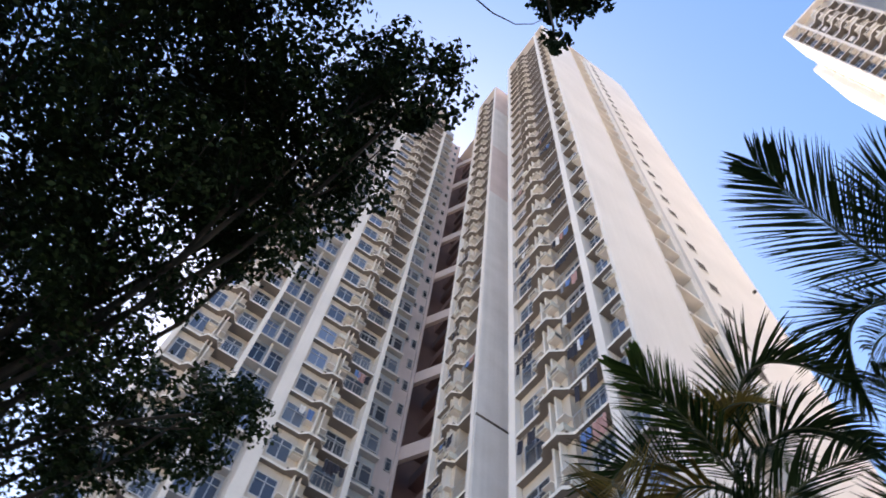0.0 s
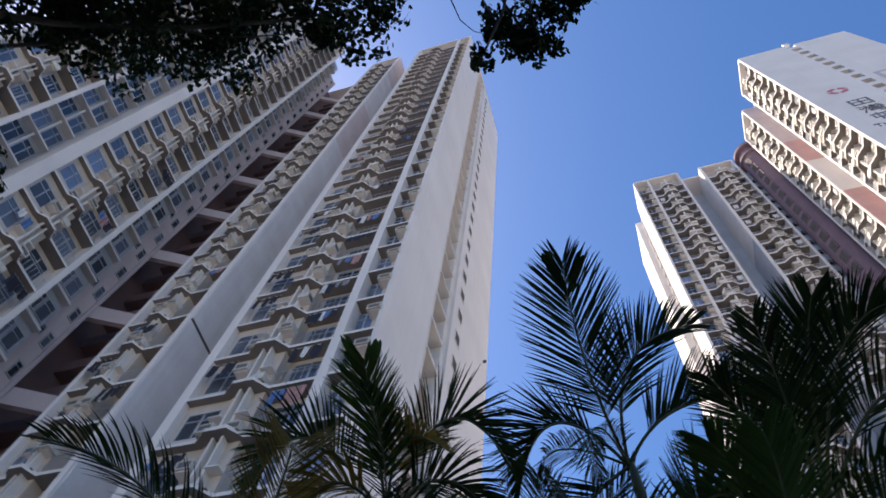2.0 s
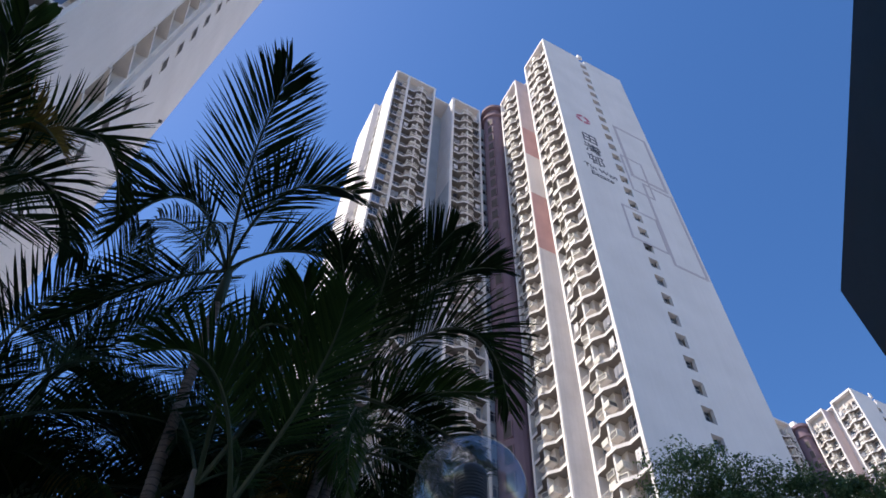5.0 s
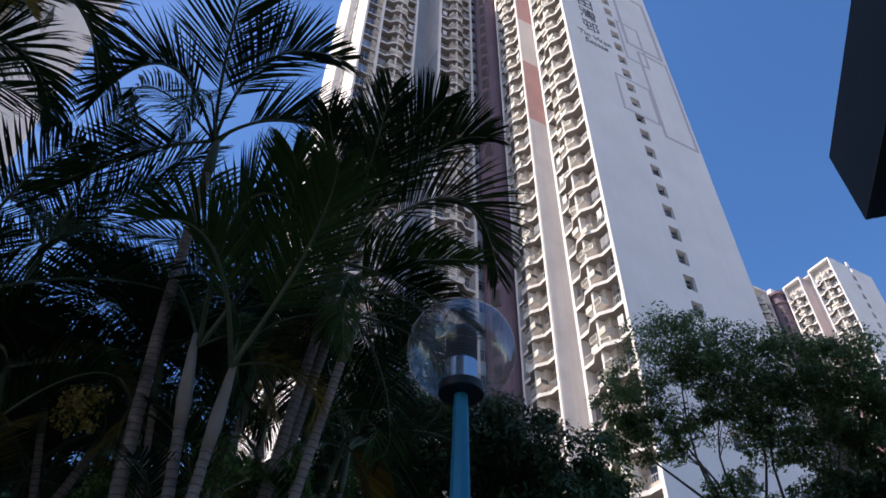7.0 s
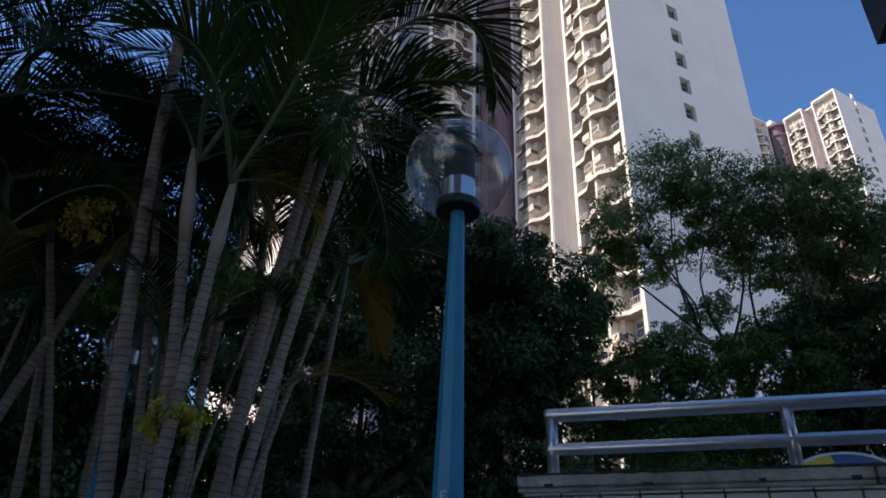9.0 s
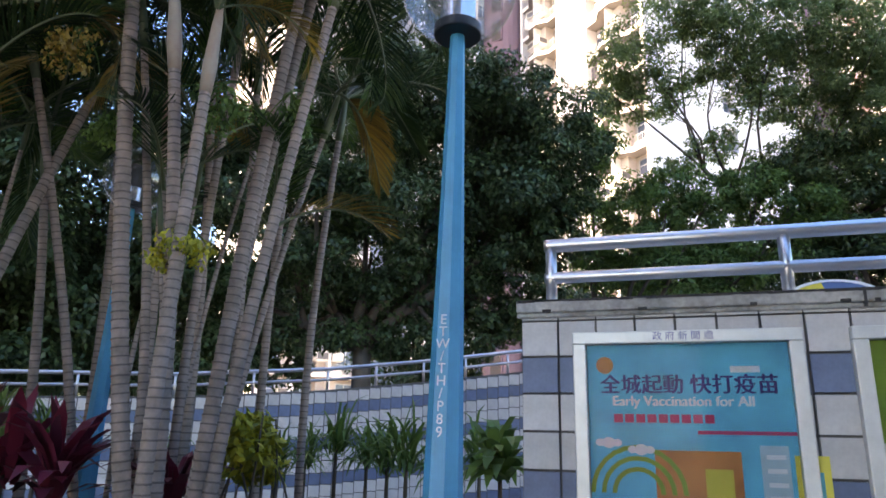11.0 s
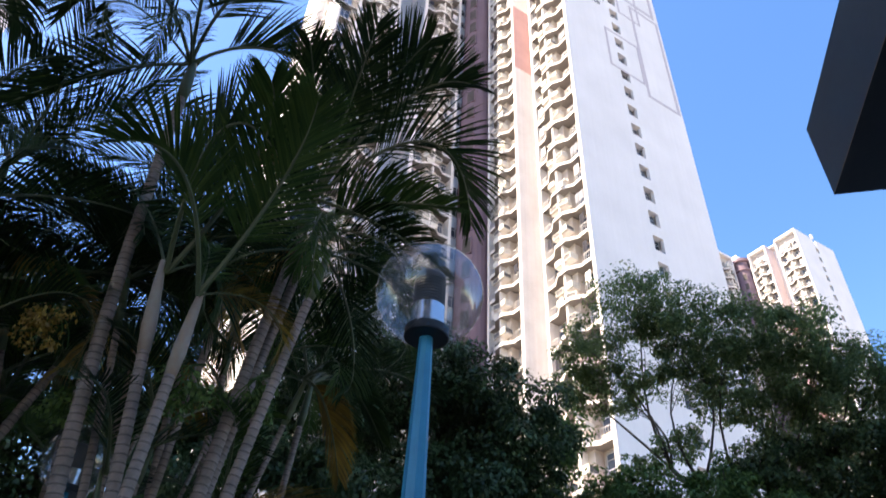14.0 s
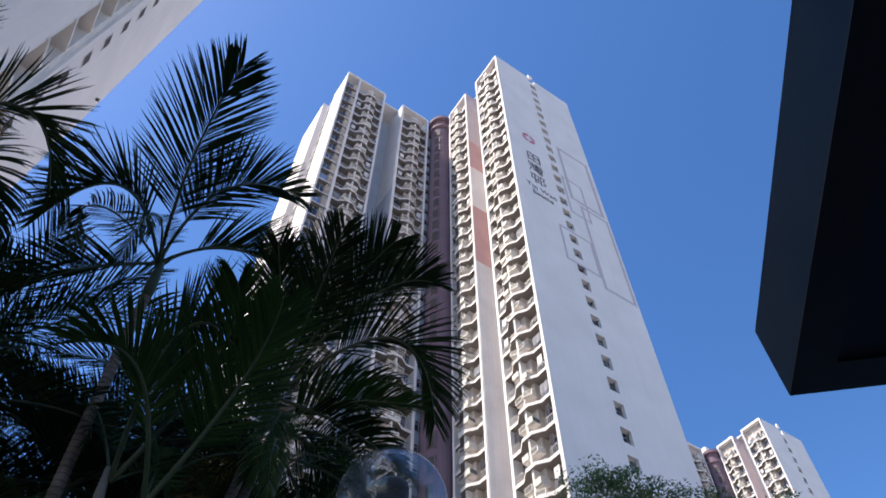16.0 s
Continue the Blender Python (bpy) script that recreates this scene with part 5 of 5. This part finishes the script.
PAPER = {n: painted("print_" + n, c, 0.55, vary=v, scale=sc, fine=30, bump=0.0) for n, c, v, sc in (
    ("sky", (0.05, 0.62, 0.95), 0.22, 5), ("navy", (0.06, 0.05, 0.22), 0.05, 4), ("white", (0.80, 0.84, 0.86), 0.04, 4), ("red", (0.60, 0.06, 0.16), 0.05, 4), ("orange", (0.72, 0.26, 0.08), 0.2, 6),
    ("yellow", (0.75, 0.62, 0.10), 0.1, 5), ("green", (0.25, 0.42, 0.06), 0.12, 5), ("cream", (0.72, 0.68, 0.58), 0.06, 5), ("teal", (0.08, 0.45, 0.50), 0.1, 5), ("pale", (0.45, 0.68, 0.78), 0.15, 6))}


def card(b, name, x0, x1, z0, z1, mat, y):
    return part(name, Shape().box(x0, x1, y, y + 0.001, z0, z1), PAPER[mat], b)


def words(b, body, size, mat, x, z, y, align="LEFT"):
    if size > 0.06:
        letters("lettering", body, size, PAPER[mat], pose(x + 0.003, y + 0.0006, z + 0.001, 90, 0, 0), b, 0.0004, align)
        letters("lettering", body, size, PAPER[mat], pose(x - 0.0025, y + 0.0003, z - 0.001, 90, 0, 0), b, 0.0004, align)
    return letters("lettering", body, size, PAPER[mat], pose(x, y, z, 90, 0, 0), b, 0.0004, align)


def health_poster(b, x0, x1, zt, zb):
    card(b, "poster", x0, x1, zb, zt, "sky", -0.02)
    w = x1 - x0
    words(b, "政 府 新 聞 處", 0.046, "navy", x0 + w / 2, zt + 0.03, -0.0765, "CENTER")
    words(b, "全城起動 快打疫苗", 0.098, "navy", x0 + 0.06, zt - 0.20, -0.0225)
    words(b, "Early Vaccination for All", 0.066, "white", x0 + 0.115, zt - 0.275, -0.0225)
    for k in range(9):
        card(b, "print_bar", x0 + 0.12 + 0.052 * k, x0 + 0.162 + 0.052 * k, zt - 0.375, zt - 0.335, "red", -0.0225)
    card(b, "print_bar", x0 + 0.50, x0 + 0.98, zt - 0.425, zt - 0.408, "red", -0.0225)
    card(b, "print_bar", x0 + w * 0.72, x0 + w * 0.86, zt - 0.14, zt - 0.11, "white", -0.0225)
    d = Shape()
    n = 24
    d.add([(x0 + 0.085 + 0.042 * math.cos(2 * math.pi * k / n), -0.0225, zt - 0.10 + 0.042 * math.sin(2 * math.pi * k / n)) for k in range(n)], [tuple(range(n))])
    part("print_disc", d, PAPER["orange"], b)
    # city picture at the foot
    card(b, "print_block", x0 + 0.30, x0 + 0.68, zb, zt - 0.50, "orange", -0.0222)
    card(b, "print_block", x0 + 0.52, x0 + 0.64, zb, zt - 0.58, "yellow", -0.0226)
    card(b, "print_block", x0 + 0.76, x0 + 0.88, zb, zt - 0.47, "pale", -0.0222)
    card(b, "print_block", x0 + 0.90, x0 + 1.04, zb, zt - 0.51, "yellow", -0.0222)
    card(b, "print_block", x0 + 0.93, x0 + 1.01, zb, zt - 0.58, "teal", -0.0226)
    for k in range(5):
        card(b, "print_bar", x0 + 0.785, x0 + 0.865, zt - 0.53 - 0.06 * k, zt - 0.51 - 0.06 * k, "white", -0.0226)
    arc = Shape()
    for r0 in (0.10, 0.15, 0.20):
        for k in range(12):
            a0, a1 = math.pi * k / 12, math.pi * (k + 1) / 12
            arc.add([(x0 + 0.22 + r * math.cos(a), -0.0224, zt - 0.70 + r * math.sin(a)) for a in (a0, a1) for r in (r0, r0 + 0.022)], [(0, 1, 3, 2)])
    part("print_arc", arc, PAPER["green"], b)
    for cx, cz in ((0.09, 0.47), (0.24, 0.50)):
        cl = Shape()
        for dx, rr in ((-0.04, 0.022), (0, 0.032), (0.04, 0.022)):
            cl.add([(x0 + cx + dx + rr * math.cos(2 * math.pi * k / 14), -0.0227 - dx * 0.001, zt - cz + rr * 0.8 * math.sin(2 * math.pi * k / 14)) for k in range(14)], [tuple(range(14))])
        part("print_cloud", cl, PAPER["white"], b)


def green_poster(b, x0, x1, zt, zb):
    card(b, "poster", x0, x1, zb, zt - 0.45, "cream", -0.02)
    card(b, "poster_top", x0, x1, zt - 0.45, zt, "green", -0.02)
    s = Shape().add([(x0 + 0.12, -0.0225, zt - 0.16), (x0 + 0.5, -0.0225, zt - 0.12), (x0 + 0.5, -0.0225, zt - 0.26)], [(0, 1, 2)])
    part("print_leaf", s, PAPER["orange"], b)
    for k in range(3):
        card(b, "print_bar", x0 + 0.15, x0 + 0.5, zt - 0.66 - 0.05 * k, zt - 0.64 - 0.05 * k, "pale", -0.0225)
    card(b, "print_block", x0 + 0.16, x0 + 0.24, zt - 0.9, zt - 0.8, "orange", -0.0225)


notice_board(-0.648, 0.404, 1.945, "aluminium notice board with a blue vaccination poster", health_poster)
notice_board(0.60, 1.72, 1.945, "aluminium notice board with a green and cream poster", green_poster)
# painted curved panel behind the rail


def arc_band(k0, k1, ra, rb, y0, y1):
    """A solid band of an upright half disc."""
    s, n = Shape(), k1 - k0
    V = [(0.97 + r * math.cos(math.pi * k / 16), y, 2.40 + 0.54 * r * math.sin(math.pi * k / 16)) for k in range(k0, k1 + 1) for y in (y0, y1) for r in (ra, rb)]
    F = [tuple(4 * k + i for i in q) for k in range(n) for q in ((0, 1, 5, 4), (2, 6, 7, 3), (1, 3, 7, 5), (0, 4, 6, 2))] + [(0, 2, 3, 1), tuple(4 * n + i for i in (0, 1, 3, 2))]
    return s.add(V, F)


play = thing("play_panel", "yellow and blue curved panel with a white rim", "play equipment", BLK)
part("panel", arc_band(0, 9, 0.03, 0.34, 1.9, 1.94), CLOTH[2], play, "blue panel")
part("panel", arc_band(9, 16, 0.03, 0.24, 1.9, 1.94), CLOTH[2], play, "blue panel")
part("stripe", arc_band(9, 16, 0.24, 0.34, 1.9, 1.94), PAPER["yellow"], play, "yellow stripe")
part("rim", arc_band(0, 16, 0.34, 0.37, 1.89, 1.95), PAPER["white"], play, "white rim")
part("post", Shape().box(0.92, 1.02, 1.95, 2.01, -0.04, 2.5), STEEL, play)

# ---------------------------------------------------------------- curved low wall with its rail
LOW = [(-9.5, 6.6, 1.78), (-7.2, 7.9, 1.82), (-5.2, 8.75, 1.86), (-3.0, 9.45, 1.95), (-1.05, 9.9, 2.12), (0.3, 10.0, 2.28), (1.5, 9.9, 2.43), (2.8, 9.6, 2.58)]
low = Shape()
for (xa, ya, za), (xb, yb, zb) in zip(LOW, LOW[1:]):
    d = Vector((xb - xa, yb - ya, 0)).normalized()
    n = Vector((-d.y, d.x, 0)) * 0.25
    low.add([(xa, ya, 0), (xb, yb, 0), (xb + n.x, yb + n.y, 0), (xa + n.x, ya + n.y, 0), (xa, ya, za), (xb, yb, zb), (xb + n.x, yb + n.y, zb), (xa + n.x, ya + n.y, za)],
            [(0, 1, 5, 4), (2, 3, 7, 6), (4, 5, 6, 7), (1, 2, 6, 5), (3, 0, 4, 7)])
lowob = tagged(part("garden_wall", low, GROUT), "low curved ramp wall of small white tiles with blue bands", "wall", kind="structure")
ts_ = 0.152
tl = Shape().box(0.006, ts_ - 0.006, -0.01, 0.006, -ts_ + 0.006, -0.006)
LT = {0: tl.mesh("tile", [TILEW]), 1: tl.mesh("tile", [TILEB])}
restw, restb = Shape(), Shape()
count = 0
for (xa, ya, za), (xb, yb, zb) in zip(LOW, LOW[1:]):
    L_ = math.hypot(xb - xa, yb - ya)
    ang = math.degrees(math.atan2(yb - ya, xb - xa))
    k = max(1, round(L_ / ts_))
    for c in range(k):
        f = c / k
        for r in range(12):
            x, y, z = xa + (xb - xa) * f, ya + (yb - ya) * f, za + (zb - za) * f - 0.02 - ts_ * r
            m = pose(x, y, z, 0, 0, ang)
            blue = r in (1, 4, 7, 10)
            if r < 6 and -3.2 < x < 1.6 and count < 300:
                part("tile", LT[1 if blue else 0], None, lowob, m=m)
                count += 1
            else:
                (restb if blue else restw).merge(tl, m)
tagged(part("tile_rest", restw, TILEW, lowob), kind="stuff")
tagged(part("tile_rest", restb, TILEB, lowob), kind="stuff")
fence = thing("handrail", "thin grey steel handrail on the curved wall", "railing")
for dz, r in ((0.30, 0.026), (0.15, 0.02)):
    part("tube", Shape().tube([(x, y + 0.1, z + dz) for x, y, z in LOW], [r] * len(LOW), 10), STEEL, fence, smooth=True)
for (xa, ya, za), (xb, yb, zb) in zip(LOW, LOW[1:]):
    for f in (0.0, 0.5):
        x, y, z = xa + (xb - xa) * f, ya + (yb - ya) * f, za + (zb - za) * f
        part("post", Shape().tube([(x, y + 0.1, z - 0.01), (x, y + 0.1, z + 0.3)], [0.02, 0.02], 10), STEEL, fence, smooth=True)

# ---------------------------------------------------------------- canopy over the path
ang = math.degrees(math.atan2(-0.325, 0.945))
CAN = Matrix.Translation((1.69, 1.815, 0.035)) @ pose(0, 0, 0, 0, 0, ang)
can = thing("canopy", "dark navy flat-roofed walkway canopy on steel posts", "canopy", CAN)
for q in ((0, 4.5, -9.0, 0.0, 3.75, 3.78), (0, 0.03, -9.0, 0.0, 3.4, 3.75), (0.03, 4.5, -0.03, 0.0, 3.4, 3.75), (4.47, 4.5, -9, -0.03, 3.4, 3.75), (0.03, 4.47, -9.0, -8.97, 3.4, 3.75)):
    part("fascia", Shape().box(*q), FASCIA, can)
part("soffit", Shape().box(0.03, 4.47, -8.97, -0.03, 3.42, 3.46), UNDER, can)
part("edge_trim", Shape().box(0.0, 0.16, -9.0, 0.0, 3.395, 3.402).box(0.16, 4.5, -0.16, 0.0, 3.395, 3.402), BLACKP, can)
for x in (1.6, 4.0):
    for y in (-2.0, -7.0):
        part("post", Shape().tube([(x, y, -0.035), (x, y, 3.42)], [0.07, 0.07], 16), FASCIA, can, smooth=True)

# added out of view: keeps sky light off the tiled face and rails
tagged(part("wall_rear", Shape().box(-4.0, 28.0, -13.4, -13.0, 0, 13.0), CREAM), "plain rendered estate wall behind the path", "wall", kind="structure")

# ---------------------------------------------------------------- planting bed
bed = Shape().prism([(-9, 1.4), (-2.9, 1.7), (-0.2, 3.05), (0.55, 3.6), (0.9, 6.5), (0.5, 9.7), (-4, 9.0), (-9, 6.5)], 0.0, 0.32)
tagged(part("planting_bed", bed, SOIL), "raised bed of dark soil planted with palms", "planting bed", kind="structure")


def strap_plant(x, y, z, n, length, width, mat, seed, label, lift=(35, 80), bend=1.2):
    rng = random.Random(seed)
    root = thing("shrub", label, "shrub", pose(x, y, z))
    s = Shape()
    for _ in range(n):
        a, e = rng.uniform(0, 2 * math.pi), radians(rng.uniform(*lift))
        d = Vector((math.cos(a) * math.cos(e), math.sin(a) * math.cos(e), math.sin(e)))
        side = Vector((-math.sin(a), math.cos(a), 0))
        ln, wd = length * rng.uniform(0.7, 1.15), width * rng.uniform(0.8, 1.2)
        p = Vector((rng.uniform(-0.06, 0.06), rng.uniform(-0.06, 0.06), rng.uniform(0, 0.12)))
        vs = []
        for k, w in enumerate((0.35, 0.85, 1.0, 0.75, 0.05)):
            vs += [p - side * wd * w / 2, p + side * wd * w / 2]
            d = (d + Vector((0, 0, -bend * 0.16 * (k + 0.5)))).normalized()
            p = p + d * ln / 4
        s.add(vs, [(2 * k, 2 * k + 1, 2 * k + 3, 2 * k + 2) for k in range(4)])
    part("leaves", s, mat, root)
    return root


def stem_shrub(x, y, top, mat, seed, label, r=0.35, size=0.13, n=420, slim=0.45):
    rng = np.random.default_rng(seed)
    root = thing("shrub", label, "shrub")
    s = Shape()
    for k in range(5):
        limb(s, (x, y, 0.2), (x + rng.normal() * r * 0.6, y + rng.normal() * r * 0.4, top - r * rng.random()), 0.016, 0.006, rng, 0.08, 5)
    tagged(part("stem_cluster", s, BARK, root), kind="stuff")
    leaf_cloud(rng, [((x, y, top - r), (r, r, r * 0.9), n)], size, mat, "foliage", root, 1.0, slim, 0.1, 0.3)


for i, (az, d, z) in enumerate(((-28.6, 4.9, 1.12), (-25.8, 4.6, 1.06), (-31.0, 5.2, 1.1), (-18.4, 4.8, 0.95))):
    strap_plant(*ground_at(az, d)[:2], z, 34, 0.55, 0.085, REDLEAF, 50 + i, "dark red cordyline with strap leaves in the bed", (30, 85), 0.9)
    part("stem", Shape().tube([(0, 0, 0.3 - z), (0, 0, 0.1)], [0.02, 0.015], 6), BARK, bpy.data.objects["shrub" if i == 0 else "shrub.%03d" % i])
for i, (az, d, top) in enumerate(((-13.0, 5.2, 1.66), (-12.2, 5.6, 1.52))):
    stem_shrub(*ground_at(az, d)[:2], top, YELLEAF, 60 + i, "yellow-leaved croton shrub in the bed", 0.22, 0.085, 900, 0.45)
for i, (az, d, top, r) in enumerate(((-10.5, 6.8, 1.60, 0.4), (-6.0, 6.6, 1.84, 0.42), (-3.5, 7.2, 1.72, 0.4), (6.6, 5.4, 1.72, 0.4), (-0.6, 6.0, 1.74, 0.35), (5.2, 6.5, 1.72, 0.4), (-18.5, 7.0, 1.6, 0.4), (-33.5, 6.8, 1.95, 0.45), (-29.0, 7.4, 1.95, 0.4), (-8.2, 7.4, 1.7, 0.4), (-2.0, 6.4, 1.7, 0.4), (-12.0, 7.8, 1.65, 0.4), (2.2, 7.2, 1.6, 0.4), (-26.5, 7.2, 1.85, 0.4), (-35.0, 5.6, 1.6, 0.4))):
    strap_plant(*ground_at(az, d)[:2], top - 0.55, 60, 0.55 if i != 3 else 0.5, 0.03 if i != 3 else 0.1, BUSHLEAF, 70 + i, "green strap-leaved shrub along the tiled wall", (25, 85), 1.3)
for o in [o for o in bpy.data.objects if o.name.startswith("shrub") and o.type == "EMPTY" and len(o.children) == 1]:
    part("stem", Shape().tube([(0, 0, 0.3 - o.matrix_basis.translation.z), (0, 0, 0.1)], [0.025, 0.015], 6), BARK, o)

# ---------------------------------------------------------------- distant low block seen under the trees
lb = thing("apartment_block", "low pale yellow block with balconies beyond the trees", "apartment building", pose(*ground_at(-4, 55), 0, 0, 8))
part("wall", Shape().box(-16, 22, 0, 10, 0, 14), WHITE, lb)
wf = window_frame(2.0, 1.4, 2).mesh("window", [ALU])
wp = pane(2.0, 1.4).mesh("pane", [GLASS])
for i in range(4):
    part("balcony", Shape().box(-16, 22, -1.2, 0, 2.8 * i + 2.6, 2.8 * i + 2.8).box(-16, 22, -1.2, -1.1, 2.8 * i + 2.8, 2.8 * i + 3.6), CREAM, lb)
    for k in range(11):
        w_ = part("window", wf, None, lb, m=pose(-14 + 3.4 * k, 0.0, 2.8 * i + 0.9, 0, 0, 180))
        part("pane", wp, None, w_)

# ---------------------------------------------------------------- washing on the near tower
rl = random.Random(9)
tm = pose(0, 0, 0, 0, 0, GRID)


def washing(u, v, z, turn, width, n, dark):
    root = thing("laundry", "laundry of mixed colours drying on a balcony pole", "laundry", tm @ pose(u, v, z, 0, 0, turn), group="washing on balconies")
    part("pole", Shape().tube([(-width / 2, 0, 0), (width / 2, 0, 0)], [0.018, 0.018], 6), ALU, root)
    for k in range(n):
        x = -width / 2 + width * (k + 0.5) / n + rl.uniform(-0.05, 0.05)
        w_, h_ = rl.uniform(0.28, 0.55), rl.uniform(0.6, 1.15)
        s = Shape()
        vs = [(x + w_ * (i / 4 - 0.5) * (1 - 0.15 * j / 3 * rl.random()), 0.05 * math.sin(i * 2.2 + k) + 0.02 * j, -h_ * j / 3) for j in range(4) for i in range(5)]
        s.add(vs, [(j * 5 + i, j * 5 + i + 1, j * 5 + i + 6, j * 5 + i + 5) for j in range(3) for i in range(4)])
        part("garment", s, CLOTH[0 if rl.random() < dark else rl.randrange(5)], root)


for u, i, n, dark in ((-12.0, 9, 5, 0.4), (-12.1, 10, 4, 0.2), (-12.0, 12, 5, 0.9), (-12.0, 11, 3, 0.1), (-15.9, 8, 2, 0.9), (-15.9, 11, 3, 0.7), (-12.0, 15, 3, 0.2), (-15.8, 14, 2, 0.3), (-12.2, 20, 6, 0.7), (-12.0, 8, 3, 0.5), (-15.8, 6, 3, 0.4), (-12.1, 13, 4, 0.3), (-12.0, 17, 4, 0.4), (-15.8, 10, 3, 0.5), (-15.9, 13, 2, 0.2), (-12.0, 19, 5, 0.6), (-12.0, 23, 4, 0.6), (-15.8, 18, 2, 0.5), (-12.0, 7, 4, 0.3)):
    washing(u, 13.15, T1.base + i * T1.fh + 2.1, 180, 1.5, n, dark)
for u, i, n, dark in ((-22.8, 10, 3, 0.9), (-23.6, 9, 3, 0.9), (-21.2, 12, 3, 0.5), (-23.0, 14, 2, 0.8), (-21.4, 8, 3, 0.6), (-21.3, 16, 3, 0.5), (-23.2, 18, 2, 0.5)):
    washing(u, 13.15, T1.base + i * T1.fh + 2.1, 180, 1.2, n, dark)
for v, i, n, dark in ((6.6, 8, 5, 0.7), (6.5, 11, 2, 0.0), (9.3, 9, 3, 0.3), (9.2, 10, 4, 0.7), (9.2, 13, 3, 0.4), (9.2, 7, 4, 0.5), (9.3, 16, 3, 0.5), (6.5, 6, 2, 0.3)):
    washing(-28.25, v, T1.base + i * T1.fh + 2.1, -90, 1.2, n, dark)
